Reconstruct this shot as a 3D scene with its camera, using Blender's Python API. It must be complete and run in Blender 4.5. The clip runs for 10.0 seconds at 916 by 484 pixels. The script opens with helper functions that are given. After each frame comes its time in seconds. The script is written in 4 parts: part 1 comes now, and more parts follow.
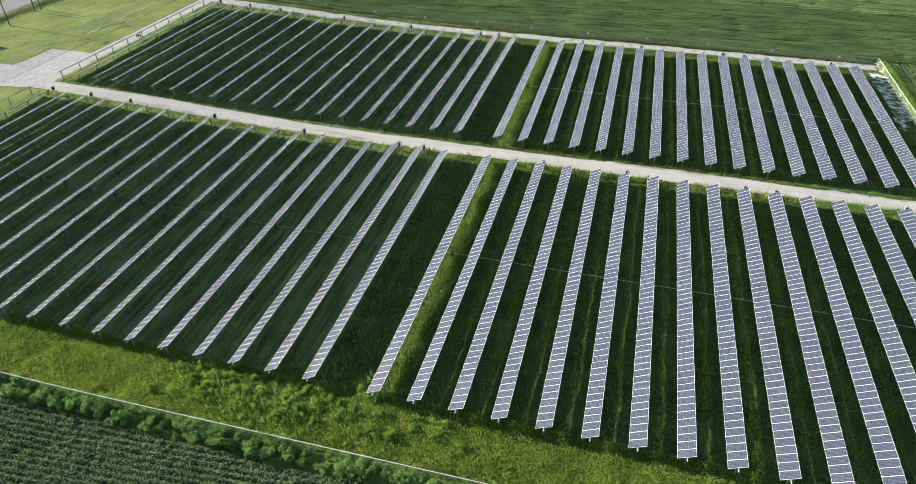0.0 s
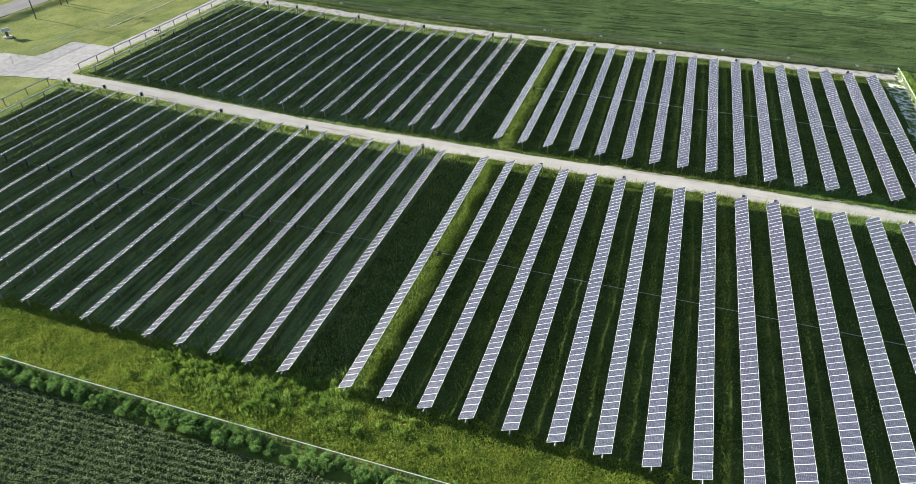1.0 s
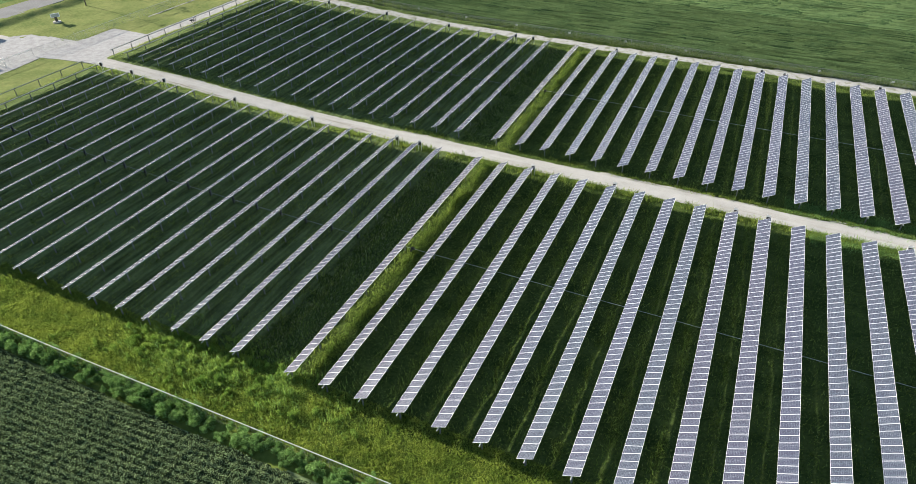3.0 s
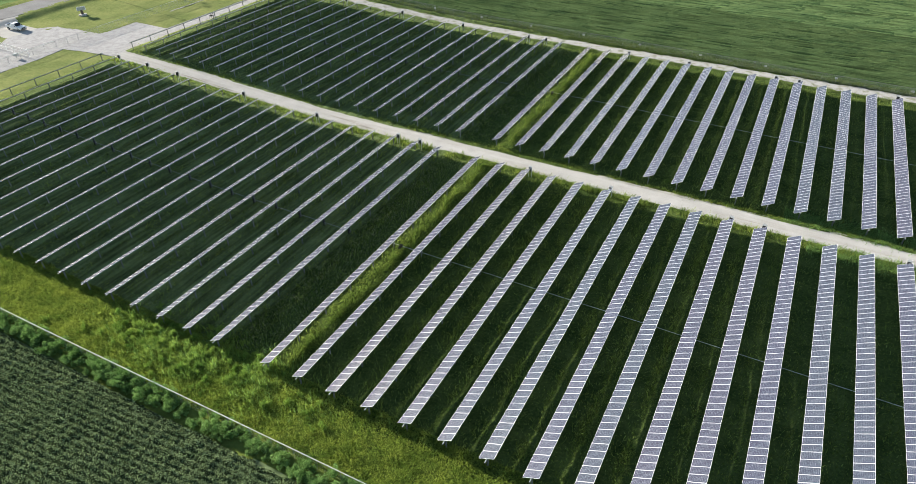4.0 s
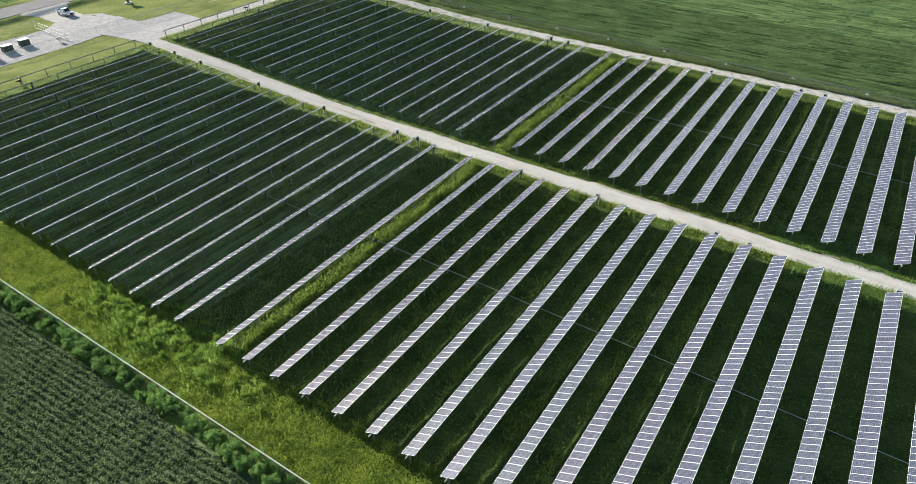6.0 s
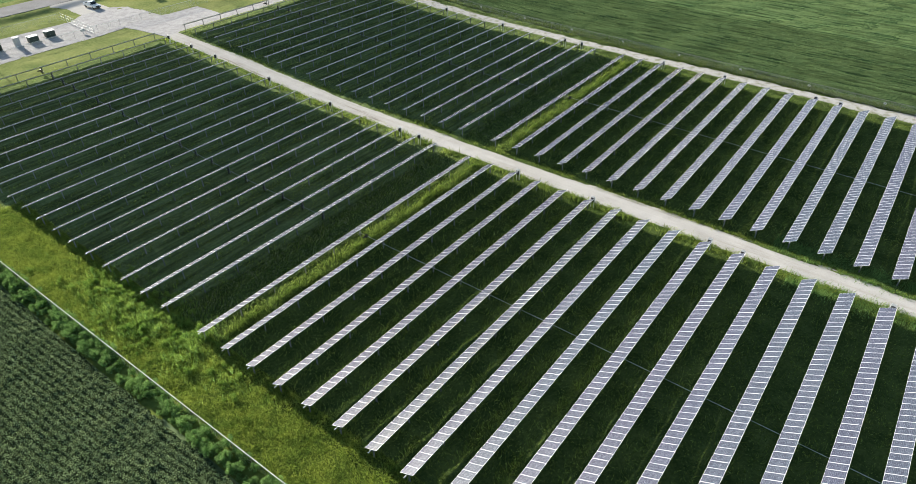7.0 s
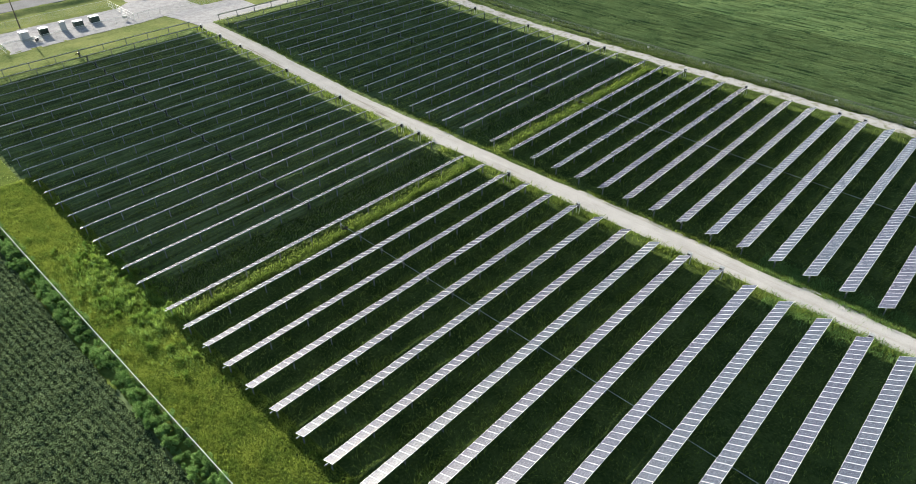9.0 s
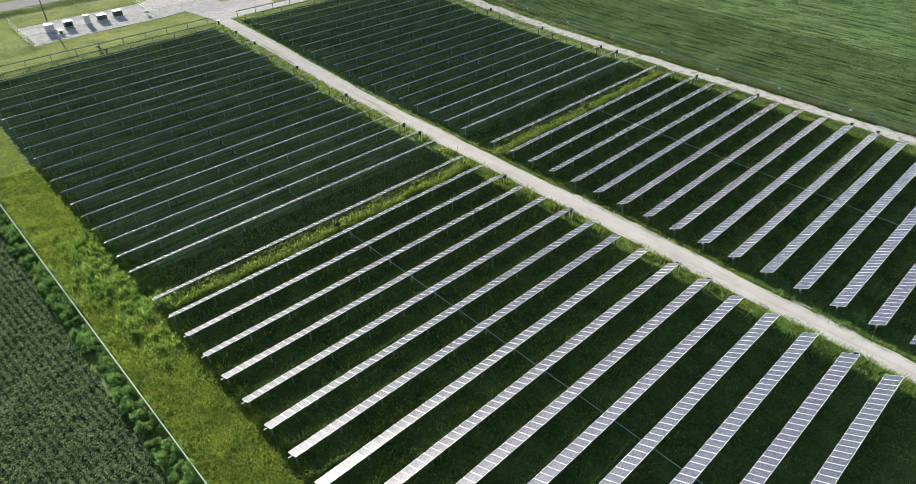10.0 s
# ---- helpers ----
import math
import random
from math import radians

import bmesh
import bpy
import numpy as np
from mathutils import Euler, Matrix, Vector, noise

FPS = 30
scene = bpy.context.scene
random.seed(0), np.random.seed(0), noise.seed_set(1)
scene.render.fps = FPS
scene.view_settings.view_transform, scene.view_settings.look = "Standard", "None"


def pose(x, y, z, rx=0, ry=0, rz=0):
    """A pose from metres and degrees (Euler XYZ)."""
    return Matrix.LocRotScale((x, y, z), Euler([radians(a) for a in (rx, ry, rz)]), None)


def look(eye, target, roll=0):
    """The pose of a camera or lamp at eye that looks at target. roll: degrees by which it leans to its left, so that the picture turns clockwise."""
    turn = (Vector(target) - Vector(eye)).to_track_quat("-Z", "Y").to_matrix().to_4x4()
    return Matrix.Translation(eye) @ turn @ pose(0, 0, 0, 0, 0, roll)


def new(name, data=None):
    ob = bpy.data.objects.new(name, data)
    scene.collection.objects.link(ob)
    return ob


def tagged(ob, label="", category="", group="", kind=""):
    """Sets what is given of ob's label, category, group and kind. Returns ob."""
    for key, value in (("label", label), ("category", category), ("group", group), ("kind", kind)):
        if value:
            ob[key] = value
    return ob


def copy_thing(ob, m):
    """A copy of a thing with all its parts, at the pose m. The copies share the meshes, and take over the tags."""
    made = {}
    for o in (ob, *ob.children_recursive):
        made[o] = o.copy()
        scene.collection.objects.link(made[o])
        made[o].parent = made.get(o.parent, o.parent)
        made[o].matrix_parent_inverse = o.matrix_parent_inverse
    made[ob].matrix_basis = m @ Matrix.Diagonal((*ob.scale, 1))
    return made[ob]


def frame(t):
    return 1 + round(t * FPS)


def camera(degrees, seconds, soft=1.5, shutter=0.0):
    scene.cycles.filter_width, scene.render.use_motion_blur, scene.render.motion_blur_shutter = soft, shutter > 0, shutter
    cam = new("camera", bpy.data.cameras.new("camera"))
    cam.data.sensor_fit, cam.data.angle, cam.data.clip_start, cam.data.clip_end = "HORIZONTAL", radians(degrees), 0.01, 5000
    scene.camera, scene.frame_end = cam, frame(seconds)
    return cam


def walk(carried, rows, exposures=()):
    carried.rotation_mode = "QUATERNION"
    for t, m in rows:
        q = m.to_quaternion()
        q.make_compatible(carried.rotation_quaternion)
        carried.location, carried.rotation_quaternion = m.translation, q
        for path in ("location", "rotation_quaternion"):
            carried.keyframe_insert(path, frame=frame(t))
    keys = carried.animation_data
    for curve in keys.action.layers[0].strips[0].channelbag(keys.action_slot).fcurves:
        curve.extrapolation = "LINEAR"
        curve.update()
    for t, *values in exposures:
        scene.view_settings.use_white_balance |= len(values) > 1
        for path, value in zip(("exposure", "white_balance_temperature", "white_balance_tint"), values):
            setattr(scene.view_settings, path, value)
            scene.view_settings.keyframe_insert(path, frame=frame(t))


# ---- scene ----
cam = camera(70.4, 10.0, soft=0.75)
ROWS = [
    (0.0, 22.54, -45.45, 59.55, 15.372, -36.390, -0.132),
    (0.5, 25.42, -44.74, 59.56, 16.827, -36.347, -0.092),
    (1.0, 28.34, -43.94, 59.57, 18.394, -36.313, -0.060),
    (1.5, 31.32, -43.10, 59.58, 19.944, -36.300, -0.066),
    (2.0, 34.32, -42.18, 59.62, 21.467, -36.295, -0.081),
    (2.5, 37.31, -41.09, 59.62, 23.012, -36.291, -0.103),
    (4.0, 46.03, -37.47, 59.64, 27.853, -36.284, -0.129),
    (4.5, 48.86, -36.10, 59.67, 29.409, -36.277, -0.144),
    (5.0, 51.61, -34.61, 59.64, 30.927, -36.290, -0.158),
    (5.5, 54.33, -32.97, 59.62, 32.448, -36.293, -0.169),
    (7.0, 62.23, -27.78, 59.57, 37.357, -36.308, -0.171),
    (7.5, 64.80, -25.90, 59.53, 38.928, -36.319, -0.175),
    (8.0, 67.27, -24.02, 59.55, 40.502, -36.320, -0.187),
    (8.5, 69.63, -22.03, 59.56, 42.059, -36.350, -0.197),
    (9.0, 71.88, -19.98, 59.60, 43.568, -36.369, -0.195),
    (9.5, 74.10, -17.90, 59.61, 45.150, -36.368, -0.172),
    (10.0, 76.33, -15.75, 59.70, 46.735, -36.327, -0.136),
]
walk(cam, [(t, pose(x, y, z) @ pose(0, 0, 0, 0, 0, yaw) @ pose(0, 0, 0, 90 + pitch) @ pose(0, 0, 0, 0, 0, roll))
           for t, x, y, z, yaw, pitch, roll in ROWS])

# ---- light: a low sun in the west, clear sky ----
SUN_UP, SUN_TURN = 16.9, -82.5      # elevation; bearing, clockwise from +y
scene.view_settings.exposure = 1.54
world = bpy.data.worlds.new("sky")
scene.world = world
world.use_nodes = True
wn = world.node_tree
sky = wn.nodes.new("ShaderNodeTexSky")
sky.sky_type = "NISHITA"
sky.sun_disc = False
sky.sun_elevation, sky.sun_rotation = radians(SUN_UP), radians(SUN_TURN)
sky.air_density, sky.dust_density = 1.0, 0.5
wn.nodes["Background"].inputs["Strength"].default_value = 0.067
wn.links.new(sky.outputs["Color"], wn.nodes["Background"].inputs["Color"])
to_sun = Vector((math.sin(radians(SUN_TURN)) * math.cos(radians(SUN_UP)),
                 math.cos(radians(SUN_TURN)) * math.cos(radians(SUN_UP)), math.sin(radians(SUN_UP))))
lamp = bpy.data.lights.new("sun", "SUN")
lamp.energy, lamp.angle, lamp.color = 5.1, radians(0.6), (1.0, 0.94, 0.84)
sun = new("sun", lamp)
sun.matrix_world = look(to_sun * 300, (0, 0, 0))


# ---- plan ----
PITCH = 4.9                 # between tracker rows
TUBE = 1.6                  # height of the torque tubes
TILT_EAST, TILT_WEST = 26.8, 27.4   # panels lean to the west
MODULES = 56                # panels in a row
NEAR_STEP, FAR_STEP = 1.0255, 1.0115    # from panel to panel in the near and the far field
ROW = MODULES * 1.018


def smooth(u):
    u = np.clip(u, 0, 1)
    return u * u * (3 - 2 * u)


def swell(x, y):
    """A low swell at the south end of each field, dying out to its north end and to the fence."""
    q = np.asarray(x, float) / 40
    near, far = np.clip(q, -0.7, 1.0), np.clip(q, -0.8, 0.9)
    return smooth((np.asarray(x, float) + 103.0) / 4.0) * ((-0.04 + 0.27 * near + 0.20 * near * near) * np.clip(1 - y / ROW, 0, 1) * smooth((y + 8.5) / 7.5)
            - 0.23 * far * np.clip(1 - (y - 65.3) / ROW, 0, 1) * smooth((y - 63.6) / 1.7))


def gz(x, y=None):
    """Height of the ground, which rises to the west."""
    base = 2.6 * smooth((-26.0 - x) / 80.0) + 0.8 * smooth((-144.0 - x) / 4.5)
    return base if y is None else base + swell(x, y)


def fence_y(x):
    return -8.2 + 0.011 * x


def far_fence_y(x):
    return 131.6 - 0.03 * x if x > -30 else 132.5


def lattice(x, y, seed):
    xi, yi = np.floor(x).astype(np.int64), np.floor(y).astype(np.int64)
    fx, fy = x - xi, y - yi
    fx, fy = fx * fx * (3 - 2 * fx), fy * fy * (3 - 2 * fy)

    def h(a, b):
        n = (a * 374761393 + b * 668265263 + seed * 974711) & 0x7FFFFFFF
        n = ((n ^ (n >> 13)) * 1274126177) & 0x7FFFFFFF
        return ((n ^ (n >> 16)) & 0xFFFF) / 65535.0
    return ((h(xi, yi) * (1 - fx) + h(xi + 1, yi) * fx) * (1 - fy) + (h(xi, yi + 1) * (1 - fx) + h(xi + 1, yi + 1) * fx) * fy)


def value_noise(x, y, size, seed, octaves=3):
    """Smooth noise of 0 to 1, of that many metres."""
    out, amp, total = 0, 1.0, 0
    for k in range(octaves):
        out = out + amp * lattice(np.asarray(x, float) / size + 1000, np.asarray(y, float) / size + 1000, seed + k)
        total += amp
        amp, size = amp * 0.5, size * 0.5
    return out / total


# ---- materials ----
def material(name, rough=0.9):
    m = bpy.data.materials.new(name)
    m.use_nodes = True
    m.node_tree.nodes["Principled BSDF"].inputs["Roughness"].default_value = rough
    m.node_tree.nodes["Principled BSDF"].inputs["Specular IOR Level"].default_value = 0.0 if rough > 0.7 else 0.5
    return m, m.node_tree, m.node_tree.nodes["Principled BSDF"]


def noise_node(nt, scale, detail=4.0, coords=None):
    n = nt.nodes.new("ShaderNodeTexNoise")
    n.inputs["Scale"].default_value, n.inputs["Detail"].default_value = scale, detail
    if coords is None:
        coords = nt.nodes.new("ShaderNodeNewGeometry").outputs["Position"]
    nt.links.new(coords, n.inputs["Vector"])
    return n.outputs["Fac"]


def ramp(nt, fac, stops):
    r = nt.nodes.new("ShaderNodeValToRGB")
    while len(r.color_ramp.elements) < len(stops):
        r.color_ramp.elements.new(0.5)
    for e, (p, c) in zip(r.color_ramp.elements, stops):
        e.position, e.color = p, (*c, 1)
    nt.links.new(fac, r.inputs["Fac"])
    return r.outputs["Color"]


def mixed(nt, fac, a, b, kind="MIX"):
    n = nt.nodes.new("ShaderNodeMix")
    n.data_type, n.blend_type = "RGBA", kind
    for value, slot in ((fac, n.inputs[0]), (a, n.inputs[6]), (b, n.inputs[7])):
        if isinstance(value, bpy.types.NodeSocket):
            nt.links.new(value, slot)
        else:
            slot.default_value = value if isinstance(value, float) else (*value, 1)
    return n.outputs[2]


def bump(nt, bsdf, height, strength, distance):
    b = nt.nodes.new("ShaderNodeBump")
    b.inputs["Strength"].default_value, b.inputs["Distance"].default_value = strength, distance
    nt.links.new(height, b.inputs["Height"])
    nt.links.new(b.outputs["Normal"], bsdf.inputs["Normal"])


def plain(name, colour, rough=0.6, metal=0.0, vary=0.25, size=3.0):
    """A painted or metal surface with a little dirt at two scales."""
    m, nt, b = material(name, rough)
    dark = tuple(c * (1 - vary) for c in colour)
    big = ramp(nt, noise_node(nt, 1 / size), [(0.3, dark), (0.7, colour)])
    fine = noise_node(nt, 14.0)
    nt.links.new(mixed(nt, 0.3, big, ramp(nt, fine, [(0.3, dark), (0.65, colour)])), b.inputs["Base Color"])
    b.inputs["Metallic"].default_value = metal
    return m


def leafy(name, dark, light, patch=6.0, fine=2.5, passing=0.25, spread=0.3, waxy=0.0):
    """Leaves and blades: colour drifts over metres and from one tuft to the next, and light comes through."""
    m, nt, b = material(name, 0.75)
    a = ramp(nt, noise_node(nt, 1 / patch), [(0.32, dark), (0.68, light)])
    c = ramp(nt, noise_node(nt, fine), [(0.3, dark), (0.7, light)])
    geo = nt.nodes.new("ShaderNodeNewGeometry")
    isl = ramp(nt, geo.outputs["Random Per Island"], [(0.0, (1 - spread,) * 3), (1.0, (1 + spread,) * 3)])
    col = mixed(nt, 1.0, mixed(nt, 0.5, a, c), isl, "MULTIPLY")
    nt.links.new(col, b.inputs["Base Color"])
    b.inputs["Specular IOR Level"].default_value = waxy
    t = nt.nodes.new("ShaderNodeBsdfTranslucent")
    nt.links.new(col, t.inputs["Color"])
    s = nt.nodes.new("ShaderNodeMixShader")
    s.inputs[0].default_value = passing
    nt.links.new(b.outputs[0], s.inputs[1])
    nt.links.new(t.outputs[0], s.inputs[2])
    nt.links.new(s.outputs[0], nt.nodes["Material Output"].inputs["Surface"])
    return m


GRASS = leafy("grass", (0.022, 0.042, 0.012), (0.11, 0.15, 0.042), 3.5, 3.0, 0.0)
MEADOW = leafy("meadow_blades", (0.08, 0.145, 0.028), (0.215, 0.285, 0.06), 3.0, 1.0, 0.5, 0.6)
bump(GRASS.node_tree, GRASS.node_tree.nodes["Principled BSDF"], noise_node(GRASS.node_tree, 5.0, 6.0), 0.9, 0.12)
# paler than GRASS: haze over the shaded western rows put into the colour
HAZED_TURF = leafy("mown_turf_hazed", (0.088, 0.122, 0.050), (0.182, 0.228, 0.092), 4.0, 2.2, 0.0)
bump(HAZED_TURF.node_tree, HAZED_TURF.node_tree.nodes["Principled BSDF"], noise_node(HAZED_TURF.node_tree, 5.0, 6.0), 0.8, 0.10)
nt = HAZED_TURF.node_tree
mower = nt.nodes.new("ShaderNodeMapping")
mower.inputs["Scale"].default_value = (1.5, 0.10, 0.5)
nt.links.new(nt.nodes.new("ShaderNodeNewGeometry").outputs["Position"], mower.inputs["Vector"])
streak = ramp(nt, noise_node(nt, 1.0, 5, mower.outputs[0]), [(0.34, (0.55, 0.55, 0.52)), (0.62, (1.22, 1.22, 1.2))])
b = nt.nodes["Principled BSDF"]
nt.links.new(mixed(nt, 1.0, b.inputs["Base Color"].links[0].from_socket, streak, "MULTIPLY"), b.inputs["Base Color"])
BLADES = leafy("grass_blades", (0.08, 0.14, 0.032), (0.30, 0.37, 0.08), 5.0, 0.8, 0.5, 0.6)
# paler blades, denser to the west: short grass with the haze there painted in
MOWN_HAZED = leafy("mown_blades_hazed", (0.16, 0.24, 0.06), (0.34, 0.41, 0.14), 5.0, 0.8, 0.4, 0.6, 0.06)
DRY = leafy("dry_grass_blades", (0.15, 0.21, 0.085), (0.34, 0.37, 0.18), 3.0, 1.2, 0.5, 0.4)
TURF = leafy("rough_turf", (0.07, 0.11, 0.026), (0.165, 0.20, 0.046), 3.0, 1.6, 0.0)
LAWN = leafy("lawn", (0.105, 0.145, 0.048), (0.25, 0.262, 0.10), 7.0, 1.6, 0.0)
bump(LAWN.node_tree, LAWN.node_tree.nodes["Principled BSDF"], noise_node(LAWN.node_tree, 3.0, 6.0), 0.8, 0.10)
CROP = leafy("crop_leaves", (0.108, 0.158, 0.073), (0.232, 0.298, 0.146), 4.0, 1.5, 0.35, 0.55)
CROP_FAR = leafy("far_crop_leaves", (0.108, 0.176, 0.072), (0.225, 0.31, 0.126), 9.0, 2.2, 0.35, 0.6)
# uneven growth from one drilled row to the next
nt = CROP_FAR.node_tree
along_rows = nt.nodes.new("ShaderNodeMapping")
along_rows.inputs["Scale"].default_value = (0.09, 1.25, 0.5)
nt.links.new(nt.nodes.new("ShaderNodeNewGeometry").outputs["Position"], along_rows.inputs["Vector"])
growth = ramp(nt, noise_node(nt, 1.0, 4, along_rows.outputs[0]), [(0.36, (0.45, 0.47, 0.45)), (0.56, (1.10, 1.12, 1.08))])
b = nt.nodes["Principled BSDF"]
nt.links.new(mixed(nt, 1.0, b.inputs["Base Color"].links[0].from_socket, growth, "MULTIPLY"), b.inputs["Base Color"])
BUSH = leafy("weed_leaves", (0.108, 0.21, 0.06), (0.265, 0.41, 0.13), 3.0, 1.8, 0.45, 0.6)
STRAW = leafy("sunlit_grass", (0.135, 0.215, 0.038), (0.335, 0.40, 0.074), 3.0, 1.3, 0.5, 0.4)
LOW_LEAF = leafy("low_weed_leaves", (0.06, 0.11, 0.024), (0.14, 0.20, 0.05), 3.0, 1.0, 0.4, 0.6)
VERGE = leafy("dull_verge_blades", (0.07, 0.115, 0.034), (0.20, 0.25, 0.085), 3.0, 1.0, 0.4, 0.5)
WEED = leafy("tall_weed_leaves", (0.12, 0.23, 0.042), (0.31, 0.42, 0.088), 3.0, 1.2, 0.5, 0.6)

# stems between crop rows, the shade of the gaps put into their dark colour
UNDER = leafy("stems_shade_painted", (0.035, 0.055, 0.022), (0.07, 0.095, 0.04), 2.0, 3.0, 0.0)
FURROW = leafy("crop_stems_shade_painted", (0.035, 0.07, 0.028), (0.065, 0.115, 0.045), 2.0, 3.0, 0.0)
SOIL, nt, b = material("soil", 0.95)
nt.links.new(ramp(nt, noise_node(nt, 0.8, 6), [(0.3, (0.035, 0.03, 0.02)), (0.7, (0.075, 0.062, 0.042))]), b.inputs["Base Color"])

GRAVEL, nt, b = material("gravel", 0.95)
wide = ramp(nt, noise_node(nt, 0.35, 5), [(0.3, (0.37, 0.355, 0.33)), (0.7, (0.50, 0.485, 0.455))])
fine = ramp(nt, noise_node(nt, 9.0, 5), [(0.3, (0.30, 0.29, 0.27)), (0.62, (0.54, 0.525, 0.495))])
lanes = nt.nodes.new("ShaderNodeMapping")
lanes.inputs["Scale"].default_value = (0.05, 0.9, 0.5)
nt.links.new(nt.nodes.new("ShaderNodeNewGeometry").outputs["Position"], lanes.inputs["Vector"])
worn = ramp(nt, noise_node(nt, 1.0, 6, lanes.outputs[0]), [(0.31, (0.45, 0.41, 0.36)), (0.38, (0.84, 0.82, 0.78)), (0.6, (1.0, 0.99, 0.98))])
nt.links.new(mixed(nt, 0.8, mixed(nt, 0.45, wide, fine), worn, "MULTIPLY"), b.inputs["Base Color"])
bump(nt, b, noise_node(nt, 12.0, 5), 0.6, 0.03)

YARDSTONE, nt, b = material("yard_gravel", 0.95)
nt.links.new(mixed(nt, 0.5, ramp(nt, noise_node(nt, 0.9, 9), [(0.34, (0.25, 0.24, 0.23)), (0.64, (0.44, 0.425, 0.41))]),
                   ramp(nt, noise_node(nt, 8.0, 5), [(0.3, (0.29, 0.28, 0.27)), (0.65, (0.50, 0.485, 0.47))])), b.inputs["Base Color"])
bump(nt, b, noise_node(nt, 10.0, 5), 0.6, 0.03)

WORN, nt, b = material("worn_gravel", 0.95)
nt.links.new(mixed(nt, ramp(nt, noise_node(nt, 0.7, 7), [(0.36, (0, 0, 0)), (0.52, (1, 1, 1))]),
                   ramp(nt, noise_node(nt, 3.0, 5), [(0.3, (0.14, 0.16, 0.08)), (0.7, (0.33, 0.31, 0.26))]),
                   ramp(nt, noise_node(nt, 5.0, 5), [(0.3, (0.29, 0.28, 0.262)), (0.65, (0.475, 0.46, 0.435))])), b.inputs["Base Color"])
bump(nt, b, noise_node(nt, 8.0, 5), 0.6, 0.04)

THIN, nt, b = material("thin_gravel", 0.95)
bare = noise_node(nt, 0.9, 7)
nt.links.new(mixed(nt, ramp(nt, bare, [(0.47, (0, 0, 0)), (0.57, (1, 1, 1))]),
                   ramp(nt, noise_node(nt, 4.0, 5), [(0.3, (0.07, 0.12, 0.03)), (0.7, (0.18, 0.25, 0.07))]),
                   ramp(nt, noise_node(nt, 7.0, 5), [(0.3, (0.58, 0.56, 0.52)), (0.65, (0.84, 0.82, 0.78))])), b.inputs["Base Color"])

ASPHALT, nt, b = material("asphalt", 0.9)
nt.links.new(mixed(nt, 0.5, ramp(nt, noise_node(nt, 0.3, 5), [(0.3, (0.20, 0.195, 0.188)), (0.7, (0.29, 0.285, 0.275))]),
                   ramp(nt, noise_node(nt, 20.0, 3), [(0.3, (0.18, 0.175, 0.17)), (0.7, (0.32, 0.31, 0.30))])), b.inputs["Base Color"])
CONCRETE = plain("concrete", (0.48, 0.46, 0.42), 0.9, 0, 0.2, 2.0)
POST = plain("weathered_post", (0.30, 0.305, 0.30), 0.65, 0.4, 0.3, 1.0)
STEEL = plain("galvanised_steel", (0.42, 0.43, 0.43), 0.55, 0.6, 0.3, 1.0)
BOX_GREY = plain("grey_box_paint", (0.42, 0.43, 0.42), 0.5, 0.0, 0.15)
SHAFT = plain("pale_shaft", (0.78, 0.78, 0.75), 0.6, 0.0, 0.2)
BOX_DARK = plain("dark_heat_sink", (0.03, 0.03, 0.032), 0.6)
BOX_GREEN = plain("green_box_paint", (0.035, 0.06, 0.045), 0.5)
WHITE = plain("white_paint", (0.72, 0.72, 0.70), 0.45, 0, 0.12)
WOOD = plain("grey_pole_wood", (0.16, 0.13, 0.10), 0.9, 0, 0.3)
FRAME = plain("panel_frame", (0.82, 0.82, 0.81), 0.5, 0.0, 0.08)
BACK = plain("panel_back", (0.55, 0.55, 0.54), 0.6, 0.0, 0.1)

# panel face: dark cells in a white grid under glass
CELLS, nt, b = material("panel_cells", 0.36)
tc = nt.nodes.new("ShaderNodeTexCoord")
sep = nt.nodes.new("ShaderNodeSeparateXYZ")
nt.links.new(tc.outputs["Object"], sep.inputs[0])


def math_node(nt, op, a, b_=None):
    n = nt.nodes.new("ShaderNodeMath")
    n.operation = op
    for k, v in enumerate((a, b_)):
        if v is None:
            continue
        if isinstance(v, bpy.types.NodeSocket):
            nt.links.new(v, n.inputs[k])
        else:
            n.inputs[k].default_value = v
    return n.outputs[0]


def grid_line(axis, size, width):
    u = math_node(nt, "FRACT", math_node(nt, "ADD", math_node(nt, "DIVIDE", sep.outputs[axis], size), 50.0))
    return math_node(nt, "GREATER_THAN", math_node(nt, "ABSOLUTE", math_node(nt, "SUBTRACT", u, 0.5)), 0.5 - width / size / 2)


lines = math_node(nt, "MAXIMUM", grid_line(0, 0.159, 0.010), grid_line(1, 0.157, 0.010))
info = nt.nodes.new("ShaderNodeObjectInfo")
cell = ramp(nt, info.outputs["Random"], [(0.0, (0.027, 0.031, 0.050)), (1.0, (0.036, 0.040, 0.062))])
cell = mixed(nt, 1.0, cell, info.outputs["Color"], "MULTIPLY")      # batches of cells differ from row to row
face = mixed(nt, lines, cell, (0.20, 0.22, 0.26))
nt.links.new(face, b.inputs["Base Color"])
b.inputs["Specular IOR Level"].default_value = 0.0
sheen = nt.nodes.new("ShaderNodeBsdfGlossy")
sheen.inputs["Roughness"].default_value = 0.09
haze_coat = nt.nodes.new("ShaderNodeBsdfGlossy")
haze_coat.inputs["Roughness"].default_value = 0.42
dusty = nt.nodes.new("ShaderNodeMixShader")
dusty.inputs[0].default_value = 0.039
